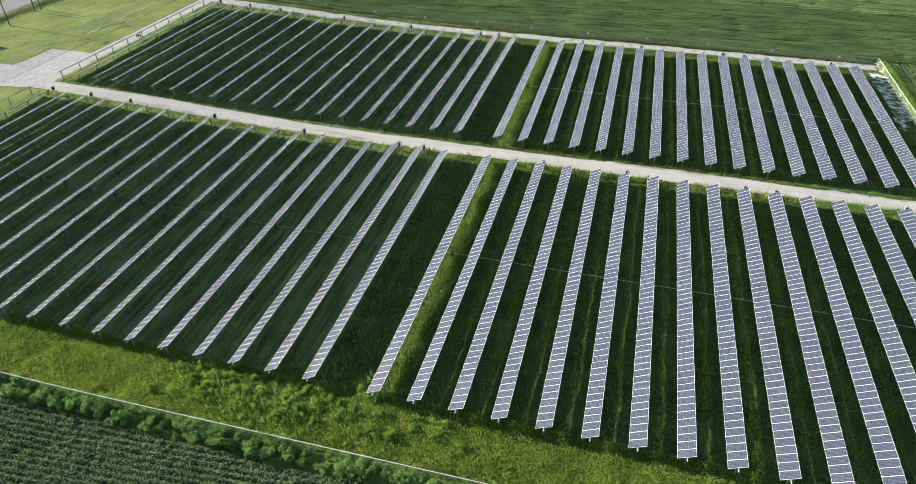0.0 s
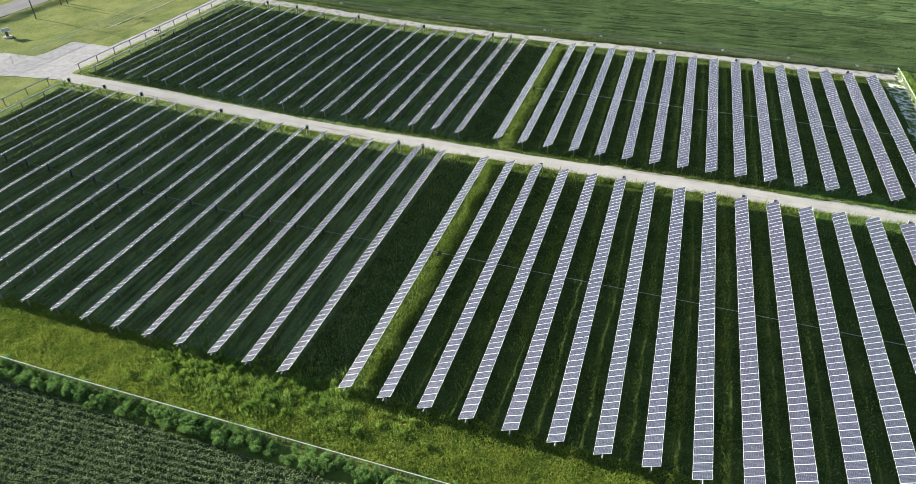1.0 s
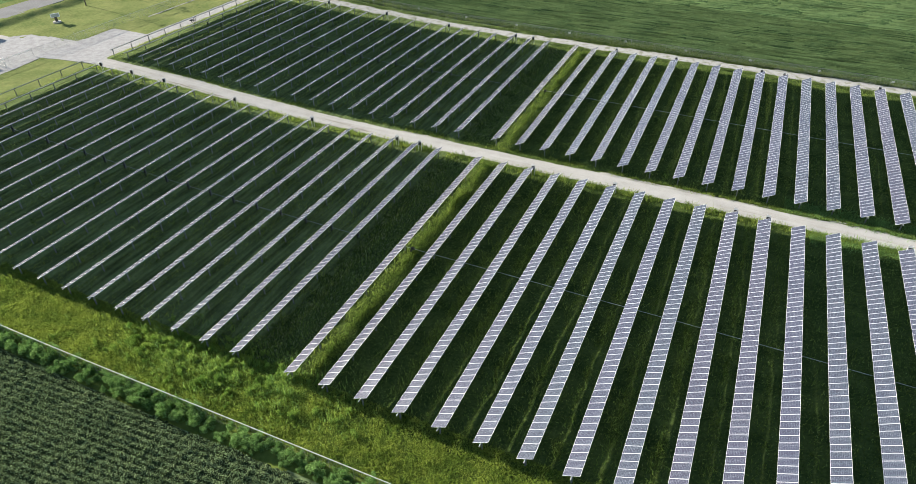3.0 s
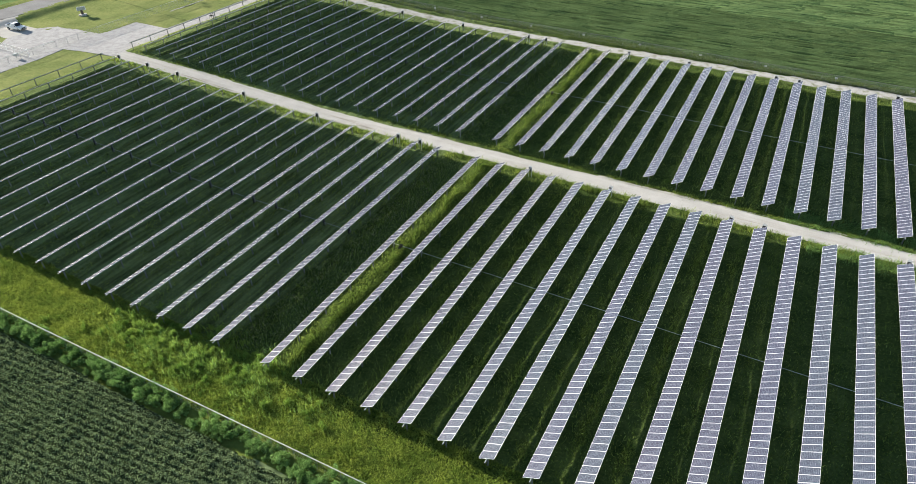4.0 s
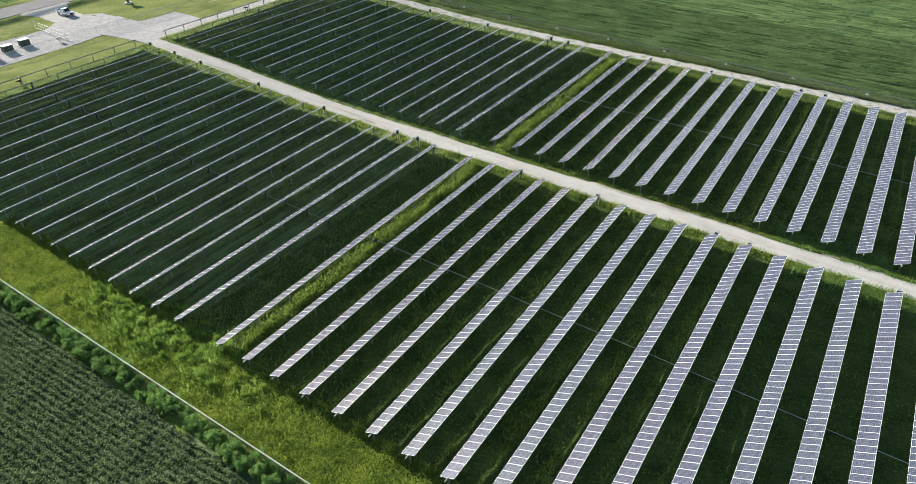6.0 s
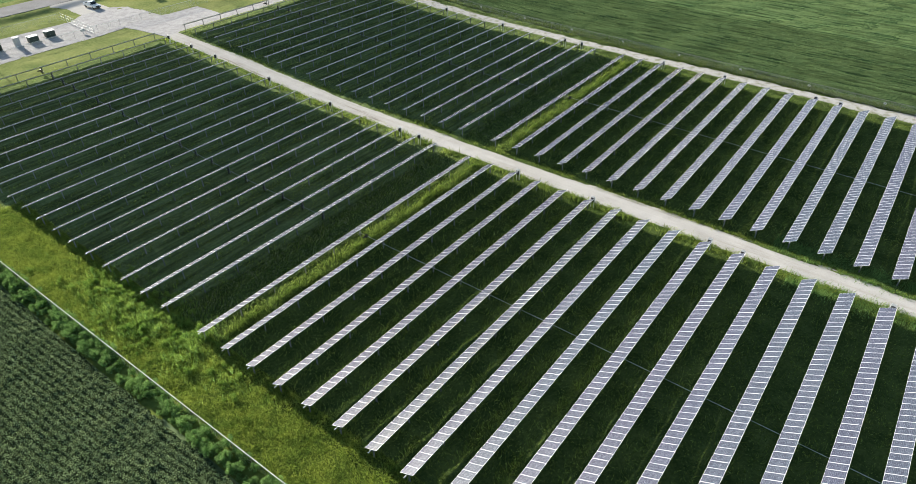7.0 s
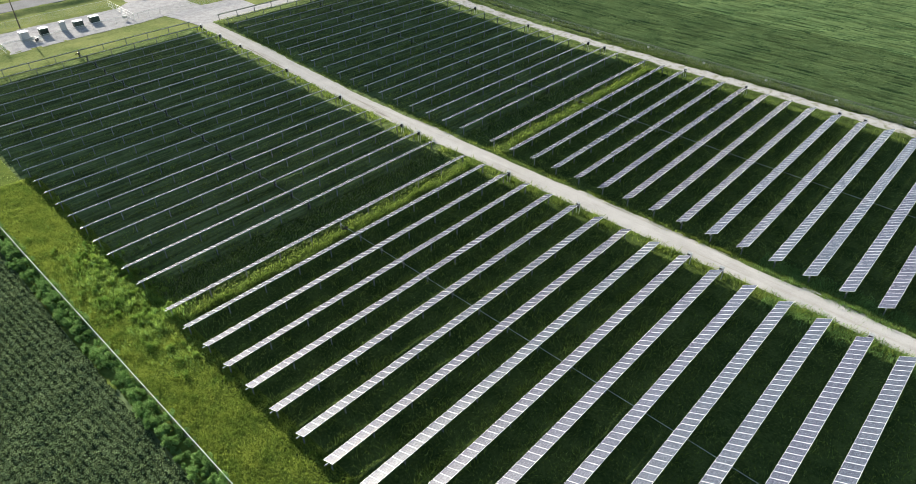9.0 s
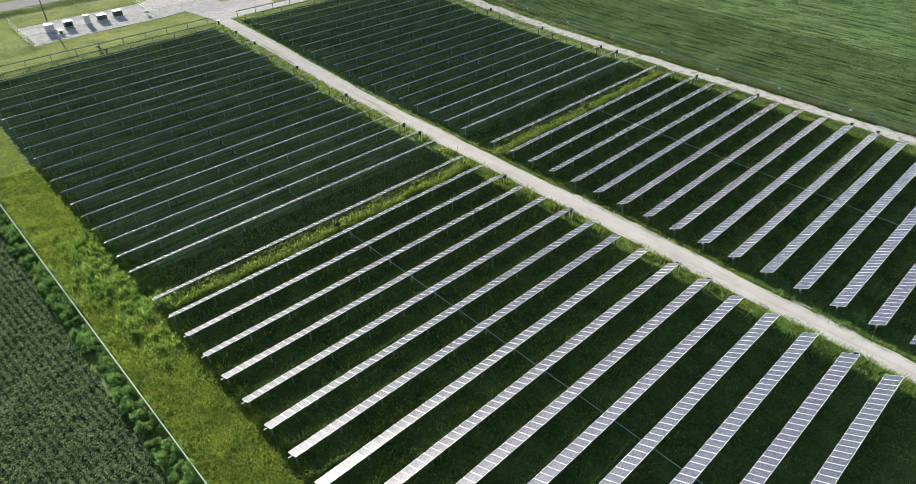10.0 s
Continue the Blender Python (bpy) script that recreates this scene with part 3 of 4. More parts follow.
def inverter_stand():
    """Two channel legs with a finned inverter on one side, a switch box on the other and a tilted sunshade."""
    s_ = thing("inverter_stand", 0, 0, 0, "dark inverter under a pale sunshade on two steel legs", "inverter", "inverter stands")
    for x in (-0.27, 0.27):
        bm = box(bmesh.new(), x - 0.045, -0.02, -0.4, x + 0.045, 0.02, 2.35)
        box(bm, x - 0.05, -0.05, -0.4, x - 0.035, 0.05, 2.35)
        part("leg", bm, SHAFT, s_)
    for z in (1.35, 2.1):
        part("crossbar", box(bmesh.new(), -0.34, -0.05, z, 0.34, -0.02, z + 0.05), STEEL, s_)
    body = part("inverter", box(bmesh.new(), -0.26, -0.29, 1.3, 0.26, -0.055, 2.12, 0.03), BOX_DARK, s_, "dark inverter")
    for k in range(5):
        x = -0.2 + 0.1 * k
        part("cooling_fin", box(bmesh.new(), x - 0.012, -0.33, 1.4, x + 0.012, -0.288, 2.02), BOX_DARK, body)
    part("switch_box", box(bmesh.new(), -0.2, 0.04, 1.4, 0.2, 0.22, 1.95, 0.02), BOX_GREY, s_)
    part("sunshade", box(bmesh.new(), -0.29, -0.33, 2.2, 0.29, 0.1, 2.225, 0.008, turn=pose(0, 0, 2.2, 14) @ pose(0, 0, -2.2)), BOX_GREY, s_, "pale metal sunshade")
    return s_


stand = inverter_stand()
spots = []
for i in (2, 5, 9, 10, 14):
    spots += [(EAST[i] + 0.5, ROW + 0.8), (EAST[i] + 0.1, 65.15 + ROW + 0.45)]
for i in (1, 2, 6, 10, 14, 16, 18):
    spots += [(WEST[i] + 0.6, ROW + 0.8), (WEST[i] + 0.8, 65.15 + ROW + 0.4)]
for k, (x, y) in enumerate(spots):
    m = pose(x, y, float(gz(x)), 0, 0, rng.uniform(-6, 6))
    if k:
        copy_thing(stand, m)
    else:
        stand.matrix_basis = m


# ---- equipment yard ----
YARD = float(gz(-123.0)) + 0.04


def cabinet(x, y, w, d, h, mat, label, pad=True):
    """A metal cabinet on a concrete pad: body, hinged doors, overhanging lid."""
    c = thing("equipment_cabinet", x, y, YARD, label, "cabinet", turn=rng.uniform(-2, 2))
    if pad:
        part("concrete_pad", box(bmesh.new(), -w / 2 - 0.3, -d / 2 - 0.3, -0.15, w / 2 + 0.5, d / 2 + 0.3, 0.12, 0.02), CONCRETE, c)
    part("body", box(bmesh.new(), -w / 2, -d / 2, 0.12, w / 2, d / 2, h, 0.03), mat, c)
    for s_ in (-1, 1):
        door = part("door", box(bmesh.new(), w / 2 - 0.005, min(0.02 * s_, s_ * d / 2 * 0.95), 0.2, w / 2 + 0.025, max(0.02 * s_, s_ * d / 2 * 0.95), h - 0.12, 0.008), mat, c)
        part("handle", box(bmesh.new(), w / 2 + 0.025, s_ * 0.1 - 0.02, h * 0.5, w / 2 + 0.06, s_ * 0.1 + 0.02, h * 0.5 + 0.18), STEEL, door)
    # white lids on green cabinets: the sunlight on their tops is put into the colour
    part("lid", box(bmesh.new(), -w / 2 - 0.06, -d / 2 - 0.06, h, w / 2 + 0.06, d / 2 + 0.06, h + 0.09, 0.03), WHITE if mat is not BOX_GREY else BOX_GREY, c, "pale sunlit lid")
    return c


def fins(c, x, d, h, mat):
    for i in range(9):
        part("cooling_fin", box(bmesh.new(), x, -d / 2 + 0.1 + i * (d - 0.2) / 9, 0.35, x + 0.22, -d / 2 + 0.13 + i * (d - 0.2) / 9, h - 0.25), mat, c)


cabinet(-123.2, 23.6, 1.6, 2.0, 2.0, BOX_GREY, "light grey switchgear cabinet on a concrete pad")
c = cabinet(-123.6, 28.4, 1.6, 2.0, 1.75, BOX_GREEN, "dark green pad-mounted transformer with a pale lid")
fins(c, 0.83, 1.9, 1.6, BOX_GREEN)
cabinet(-123.6, 33.3, 1.1, 1.3, 2.25, BOX_GREY, "tall grey metering cabinet on a concrete pad")
cabinet(-123.7, 37.2, 1.5, 2.3, 1.55, BOX_GREEN, "dark green transformer box with a pale lid")
cabinet(-124.6, 41.8, 1.5, 2.3, 1.55, BOX_GREEN, "dark green transformer box with a pale lid")
c = thing("switch_frame", -119.6, 25.2, YARD, "low steel frame with small switch boxes on a pad", "switch frame")
part("concrete_pad", box(bmesh.new(), -1.2, -1.6, -0.1, 0.9, 1.6, 0.1, 0.02), CONCRETE, c)
for x, y in ((-0.6, -1.0), (-0.6, 0.6), (0.4, -1.0), (0.4, 0.6)):
    part("leg", box(bmesh.new(), x - 0.04, y - 0.04, 0.1, x + 0.04, y + 0.04, 1.0), STEEL, c)
part("rail", box(bmesh.new(), -0.65, -1.1, 0.96, -0.55, 0.9, 1.06), WHITE, c)
part("rail", box(bmesh.new(), 0.35, -1.1, 0.96, 0.45, 0.9, 1.06), WHITE, c)
part("switch_box", box(bmesh.new(), -0.1, -0.4, 0.1, 0.5, 0.3, 0.9, 0.03), BOX_DARK, c)
part("switch_box", box(bmesh.new(), -0.9, -1.3, 0.4, -0.3, -0.6, 1.3, 0.03), BOX_GREY, c)
c = thing("control_pedestal", -120.0, 48.2, YARD, "small grey gate control box on a post", "control box")
part("post", box(bmesh.new(), -0.06, -0.06, -0.2, 0.06, 0.06, 0.7), STEEL, c)
part("box", box(bmesh.new(), -0.35, -0.45, 0.6, 0.35, 0.45, 1.2, 0.04), BOX_GREY, c)


# ---- poles, sign and truck by the road ----
def utility_pole(x, y, h, lean_x=0.0):
    z = float(gz(x))
    p = thing("utility_pole", x, y, z, "weathered wooden utility pole standing in grass", "utility pole", "utility poles")
    part("shaft", rod(bmesh.new(), (0, 0, -0.5), (lean_x, 0, h), 0.17, 0.11, 12), WOOD, p)
    part("crossarm", box(bmesh.new(), lean_x - 0.06, -1.2, h - 0.6, lean_x + 0.06, 1.2, h - 0.47, 0.01), WOOD, p)
    for y_ in (-1.05, -0.4, 0.4, 1.05):
        part("insulator", rod(bmesh.new(), (lean_x, y_, h - 0.47), (lean_x, y_, h - 0.3), 0.05, 0.03), BOX_GREY, p)


utility_pole(-134.4, 25.9, 11.0)
utility_pole(-141.1, 92.6, 11.0)
utility_pole(-144.3, 104.9, 11.0)
utility_pole(-143.6, 106.6, 10.0, -0.5)

z = float(gz(-135.3))
c = thing("roadside_sign", -135.3, 78.1, z, "white board sign on a short post in a round planter", "sign")
part("planter", rod(bmesh.new(), (0, 0, -0.2), (0, 0, 0.35), 1.15, 1.05, 20), CONCRETE, c, "pale round stone planter")
part("post", box(bmesh.new(), -0.16, -0.35, 0.3, 0.16, 0.35, 1.5, 0.03), WOOD, c)
part("board", box(bmesh.new(), -0.09, -1.15, 1.35, 0.09, 1.15, 2.45, 0.03, turn=pose(0, 0, 0, 0, 0, -25)), WHITE, c)
part("board_face", box(bmesh.new(), 0.092, -0.95, 1.5, 0.105, 0.95, 2.3, turn=pose(0, 0, 0, 0, 0, -25)), BOX_GREY, c, "grey printed face")


def prism(bm, outline, y0, y1, mat=0, inset=0.0):
    """A side outline (x, z) drawn out from y0 to y1; inset narrows the upper part."""
    top = max(p[1] for p in outline)
    low = min(p[1] for p in outline)

    def at(y, side):
        return [bm.verts.new((x, y - side * inset * (z - low) / (top - low), z)) for x, z in outline]
    a, b_ = at(y0, -1), at(y1, 1)
    n_ = len(outline)
    fs = [bm.faces.new(a[::-1]), bm.faces.new(b_)]
    fs += [bm.faces.new((a[i], a[(i + 1) % n_], b_[(i + 1) % n_], b_[i])) for i in range(n_)]
    for f in fs:
        f.material_index = mat
    bmesh.ops.recalc_face_normals(bm, faces=bm.faces)
    return bm


GLASS = plain("dark_car_glass", (0.02, 0.025, 0.03), 0.08, 0.0, 0.1)
RUBBER = plain("tyre_rubber", (0.02, 0.02, 0.02), 0.85)
LAMP = plain("head_lamp", (0.75, 0.75, 0.72), 0.2)
CARWHITE = plain("white_car_paint", (0.80, 0.80, 0.79), 0.25, 0, 0.05)
truck = thing("pickup_truck", -140.2, 61.6, float(gz(-140.2)) + 0.05, "white crew-cab pickup truck parked on the driveway", "truck", turn=4)
bm = prism(bmesh.new(), [(-2.9, 0.55), (-2.9, 1.05), (-0.75, 1.05), (-0.75, 1.1), (1.35, 1.1), (2.75, 1.02), (2.9, 0.85), (2.9, 0.5), (2.5, 0.42), (-2.5, 0.42)], -0.98, 0.98)
bmesh.ops.bevel(bm, geom=bm.edges[:], offset=0.04, segments=2, affect="EDGES")
part("body", bm, CARWHITE, truck)
bm = prism(bmesh.new(), [(-0.75, 1.05), (-0.62, 1.78), (0.55, 1.82), (1.4, 1.08)], -0.92, 0.92, inset=0.14)
bmesh.ops.bevel(bm, geom=bm.edges[:], offset=0.05, segments=2, affect="EDGES")
part("cab", bm, CARWHITE, truck)
part("windscreen", prism(bmesh.new(), [(0.67, 1.75), (1.33, 1.16), (1.37, 1.17), (0.71, 1.78)], -0.74, 0.74), GLASS, truck)
part("rear_window", prism(bmesh.new(), [(-0.745, 1.2), (-0.66, 1.7), (-0.68, 1.7), (-0.775, 1.2)], -0.7, 0.7), GLASS, truck)
for s_ in (-1, 1):
    for a, b_ in ((-0.5, 0.2), (0.28, 0.95)):
        w0 = bmesh.new()
        prism(w0, [(a, 1.16), (a + 0.06, 1.68), (b_ - (0.3 if b_ > 0.5 else 0), 1.68), (b_, 1.16)], 0.905 * s_ - 0.012, 0.905 * s_ + 0.012)
        for v in w0.verts:
            v.co.y -= s_ * 0.14 * (v.co.z - 1.05) / 0.77
        part("side_window", w0, GLASS, truck)
    part("bed_rail", box(bmesh.new(), -2.9, 0.86 * s_ - 0.06, 1.03, -0.8, 0.86 * s_ + 0.06, 1.28, 0.02), CARWHITE, truck)
    part("headlight", box(bmesh.new(), 2.84, 0.72 * s_ - 0.16, 0.78, 2.92, 0.72 * s_ + 0.16, 0.95, 0.02), LAMP, truck)
    part("mirror", box(bmesh.new(), 1.0, 1.0 * s_ - 0.1, 1.12, 1.12, 1.0 * s_ + 0.1, 1.32, 0.03), BOX_DARK, truck)
    for x in (-1.85, 1.85):
        w = part("wheel", rod(bmesh.new(), (x, s_ * 0.74, 0.38), (x, s_ * 1.0, 0.38), 0.38, sides=20), RUBBER, truck)
        part("rim", rod(bmesh.new(), (x, s_ * 0.98, 0.38), (x, s_ * 1.015, 0.38), 0.23, sides=14), STEEL, w)
part("tailgate", box(bmesh.new(), -2.94, -0.9, 0.6, -2.86, 0.9, 1.28, 0.02), CARWHITE, truck)
part("bed_floor", box(bmesh.new(), -2.85, -0.82, 1.052, -0.8, 0.82, 1.07), BOX_DARK, truck, "dark truck bed liner")
part("grille", box(bmesh.new(), 2.86, -0.5, 0.62, 2.93, 0.5, 0.95, 0.02), BOX_DARK, truck)
part("bumper", box(bmesh.new(), 2.85, -0.95, 0.42, 3.0, 0.95, 0.6, 0.04), BOX_DARK, truck)


# ---- vegetation ----
gen = np.random.default_rng(11)


def leaf_quads(p, size, up=0.7, long=1.0):
    """One small rhombic leaf at each point, turned at random, more or less face up."""
    n_ = len(p)
    nrm = gen.normal(size=(n_, 3))
    nrm /= np.linalg.norm(nrm, axis=1)[:, None]
    nrm[:, 2] = np.abs(nrm[:, 2]) + up
    nrm /= np.linalg.norm(nrm, axis=1)[:, None]
    t = np.cross(nrm, gen.normal(size=(n_, 3)))
    t /= np.linalg.norm(t, axis=1)[:, None]
    b_ = np.cross(nrm, t)
    s_ = (np.asarray(size) * gen.uniform(0.7, 1.3, n_))[:, None] / 2
    v = np.stack([p + t * s_ * long, p + b_ * s_ * 0.62, p - t * s_ * long, p - b_ * s_ * 0.62], 1).reshape(-1, 3)
    return v, np.arange(n_ * 4).reshape(-1, 4)


def blade_quads(p, tall, wide, slant=0.5):
    """One tapering upright blade at each point."""
    n_ = len(p)
    a = gen.uniform(0, 2 * np.pi, n_)
    w = np.stack([np.cos(a), np.sin(a), 0 * a], 1) * (np.asarray(wide) * gen.uniform(0.7, 1.3, n_))[:, None] / 2
    h = np.asarray(tall) * gen.uniform(0.6, 1.35, n_)
    d = gen.normal(size=(n_, 2)) * (slant * h)[:, None] * 0.6
    top = p + np.stack([d[:, 0], d[:, 1], h], 1)
    v = np.stack([p - w, p + w, top + w * 0.35, top - w * 0.35], 1).reshape(-1, 3)
    return v, np.arange(n_ * 4).reshape(-1, 4)


def stuff(name, v, f, mat, label, category, index=None):
    ob = new(name, mesh_from(name, v, f, mat if isinstance(mat, list) else [mat], index))
    return tagged(ob, label, category, kind="stuff")


def scatter(n_, x0, y0, x1, y1):
    return gen.uniform(x0, x1, n_), gen.uniform(y0, y1, n_)


def off_road(x, y, margin=0.0):
    return ~(inside(x, y, -123.0, 59.5 - margin, 80, 63.9 + margin) | inside(x, y, -105.0, 62, -101.0, 131) | inside(x, y, -104.0, 125.6 - margin, 80, 131 + margin))


# grass between the rows, mown but uneven
x, y = scatter(340000, -101.0, -8, 80.5, 134)
keep = off_road(x, y) & ~((x > 76.6) & (y > 94) & (value_noise(x, y, 2.0, 77) < 0.62)) & (gen.uniform(0, 1, len(x)) < 0.35 + 0.9 * value_noise(x, y, 5.0, 21))
x, y = x[keep], y[keep]
tall = (0.08 + 0.42 * value_noise(x, y, 6.0, 22) * value_noise(x, y, 1.2, 25)) * (1.0 - 0.5 * smooth((-20 - x) / 30)) * np.where(x < -93, 0.7, 1.0)
v, f = blade_quads(np.stack([x, y, gz(x, y) - 0.02], 1), tall, 0.10, 0.9)
stuff("grass", v, f, [BLADES, MOWN_HAZED], "dark green uneven grass between the panel rows", "grass", (gen.uniform(0, 1, len(x)) < 0.12 + 0.75 * smooth((-25 - x) / 45)) * 1)

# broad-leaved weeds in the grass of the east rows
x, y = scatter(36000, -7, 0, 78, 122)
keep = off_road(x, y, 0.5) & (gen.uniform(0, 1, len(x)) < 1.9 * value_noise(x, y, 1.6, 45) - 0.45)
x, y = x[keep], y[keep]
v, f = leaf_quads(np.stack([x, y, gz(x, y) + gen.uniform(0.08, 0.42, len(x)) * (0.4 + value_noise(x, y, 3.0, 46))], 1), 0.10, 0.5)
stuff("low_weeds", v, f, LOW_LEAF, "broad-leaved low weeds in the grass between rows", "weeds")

# rank growth in the middle of the east gaps, where the mower misses it
x, y = [], []
for px, py in places:
    if px > -6:
        k = int((4200 if py < 50 else 2200) * (1.0 - 0.8 * float(smooth((px - 38) / 20))))
        x.append(px + 2.7 + 0.55 * gen.normal(size=k))
        y.append(py + gen.uniform(0.5, ROW, k))
x, y = np.concatenate(x), np.concatenate(y)
keep = gen.uniform(0, 1, len(x)) < 1.7 * value_noise(x, y, 2.2, 47) * (0.4 + value_noise(x, y * 0.2, 2.5, 48)) - 0.1
x, y = x[keep], y[keep]
v, f = blade_quads(np.stack([x, y, gz(x, y) - 0.02], 1), 0.16 + 0.55 * value_noise(x, y, 1.5, 49), 0.055, 0.7)
stuff("rank_grass", v, f, MEADOW, "patchy taller grass and weeds in the gaps between panel rows", "grass")

# denser growth on the sunlit strip inside the near fence, along the tracks and beside the first row
x, y = scatter(330000, -52, -9.5, 78, 1.0)
keep = (y > fence_y(x) + 0.2) & (gen.uniform(0, 1, len(x)) < 0.25 + 0.85 * value_noise(x, y, 2.2, 23))
x, y = x[keep], y[keep]
tall = 0.14 + 0.30 * value_noise(x, y, 2.5, 24)
half = len(x) // 2
v, f = blade_quads(np.stack([x, y, gz(x, y) - 0.02], 1)[:half], tall[:half], 0.10, 0.9)
v1, f1 = leaf_quads(np.stack([x, y, gz(x, y) + tall * gen.uniform(0.3, 1.3, len(x))], 1)[half:], 0.15, 0.4)
v, f = np.concatenate([v, v1]), np.concatenate([f, f1 + len(v)])
stuff("verge_grass", v, f, STRAW, "yellow-green sunlit grass along the fence", "grass")


def verge(n_, x0, x1, y_mid, spread, high, name, label, mat=BLADES):
    x = gen.uniform(x0, x1, n_)
    y = y_mid + gen.normal(size=n_) * spread
    keep = gen.uniform(0, 1, n_) < 1.6 * value_noise(x, y, 3.0, 27) - 0.3
    x, y = x[keep], y[keep]
    v, f = blade_quads(np.stack([x, y, gz(x, y) - 0.02], 1), high * (0.4 + value_noise(x, y, 2.0, 28)) * (1.0 - 0.5 * smooth((-10 - x) / 30)), 0.08, 0.7)
    stuff(name, v, f, mat, label, "grass")


x, y = scatter(26000, -7.4, 1.0, -0.6, 57.5)
far_ = gen.uniform(0, 1, len(x)) < 0.4
y = np.where(far_, y + 65.0, y)
v, f = blade_quads(np.stack([x, y, gz(x, y) - 0.02], 1), 0.15 + 0.3 * value_noise(x, y, 2.0, 35), 0.085, 0.7)
stuff("meadow_grass", v, f, [MEADOW, DRY], "olive meadow grass in the wide gap between rows", "grass", (gen.uniform(0, 1, len(f)) < 0.45) * 1)

# uncut grass along the posts of every row
x = np.repeat([p[0] for p in places], 1300) + gen.normal(size=1300 * len(places)) * 0.55
y = np.repeat([p[1] for p in places], 1300) + gen.uniform(0.5, ROW, 1300 * len(places))
keep = gen.uniform(0, 1, len(x)) < (1.7 * value_noise(x, y, 2.0, 33) - 0.35) * np.where(x < -93, 0.4, 1.0)
x, y = x[keep], y[keep]
v, f = blade_quads(np.stack([x, y, gz(x, y) - 0.02], 1), 0.2 + 0.4 * value_noise(x, y, 1.5, 34), 0.085, 0.7)
stuff("uncut_grass", v, f, BLADES, "longer uncut grass along the posts", "grass")

y = gen.uniform(50, 131, 9000)
x = 82.2 + gen.normal(size=9000) * 0.5
v, f = blade_quads(np.stack([x, y, 0 * x], 1), 0.4 + 0.7 * value_noise(x, y, 3.0, 36), 0.16, 0.5)
stuff("fence_weeds", v, f, WEED, "bright weeds outside the east fence", "weeds")
verge(20000, 52, 80, 66.2, 1.1, 0.40, "verge_grass", "lush bright grass beside the gravel road", BUSH)
verge(17000, 56, 80, 57.9, 0.9, 0.40, "verge_grass", "lush bright grass beside the gravel road", BUSH)
verge(36000, -100, 80, 58.6, 0.6, 0.52, "verge_grass", "rough bright grass along the gravel road")
verge(28000, -100, 80, 64.9, 0.5, 0.36, "verge_grass", "rough bright grass along the gravel road")
verge(20000, -100, 80, 124.4, 0.6, 0.40, "verge_grass", "rough green grass along the far track", VERGE)
verge(26000, -100, 80, 131.0, 0.55, 0.45, "verge_grass", "tall dry grass at the foot of the far fence", VERGE)

x = gen.uniform(-100, 80, 30000)
y = np.where(x > -30, 131.6 - 0.03 * x, 132.5) + gen.uniform(0.2, 2.4, len(x))
keep = gen.uniform(0, 1, len(x)) < 1.7 * value_noise(x, y, 2.5, 38) - 0.2
x, y = x[keep], y[keep]
v, f = blade_quads(np.stack([x, y, gz(x, y) - 0.02], 1), 0.25 + 0.5 * value_noise(x, y, 2.0, 39), 0.11, 0.6)
stuff("verge_grass", v, f, VERGE, "rough green grass between the far fence and the crop", "grass")

for name, y0, y1, count in (("tall_weeds", 1.0, 58.0, 13500), ("tall_weeds", 66.0, 122.0, 8000)):
    y = gen.uniform(y0, y1, count)
    x = gen.normal(size=count) * 0.6 + 1.6
    keep = gen.uniform(0, 1, count) < 1.7 * value_noise(x, y, 2.5, 41) - 0.25
    x, y = x[keep], y[keep]
    h = 0.12 + 0.62 * value_noise(x, y, 1.6, 42)
    half = len(x) * 2 // 3
    root = np.stack([x, y, gz(x, y) - 0.02], 1)
    v, f = blade_quads(root[:half], h[:half], 0.075, 0.7)
    v1, f1 = leaf_quads(root[half:] + np.stack([0 * h, 0 * h, h * gen.uniform(0.3, 1.0, len(h))], 1)[half:], 0.12, 0.3)
    v, f = np.concatenate([v, v1]), np.concatenate([f, f1 + len(v)])
    stuff(name, v, f, MEADOW, "tall sunlit weeds in the gap between panel rows", "weeds")


# ---- tall weeds in the grass, each a clump of leafy stems ----
def clump_mesh(name, high, wide, count, size, seed, mat, lobes=7):
    r = np.random.default_rng(seed)
    centres = np.stack([r.uniform(-wide, wide, lobes) * 0.7, r.uniform(-wide, wide, lobes) * 0.7, high * r.uniform(0.22, 0.82, lobes)], 1)
    bulk = r.uniform(0.24, 0.46, lobes)[:, None] * np.array([[wide, wide, high * 0.66]])
    k = r.integers(0, lobes, count)
    d = r.normal(size=(count, 3))
    d /= np.linalg.norm(d, axis=1)[:, None]
    p = centres[k] + d * (r.uniform(0.55, 1.0, count) ** 0.5)[:, None] * bulk[k]
    p[:, 2] = np.maximum(p[:, 2], 0.03)
    v, f = leaf_quads(p, size, 0.35, 1.1)
    me = mesh_from(name, v, f, [mat])
    ring = [np.array([math.cos(a), math.sin(a), 0.0]) for a in (0.0, 1.2566, 2.5133, 3.7699, 5.0265)]
    sv, sf = [u * 0.04 - np.array([0, 0, 0.1]) for u in ring], []
    for c_ in centres:                                   # branching stems from one root
        sf += [(j, (j + 1) % 5, len(sv) + (j + 1) % 5, len(sv) + j) for j in range(5)]
        sv += [c_ + u * 0.008 for u in ring]
    return me, mesh_from("stalk", np.array(sv), np.array(sf), [mat])


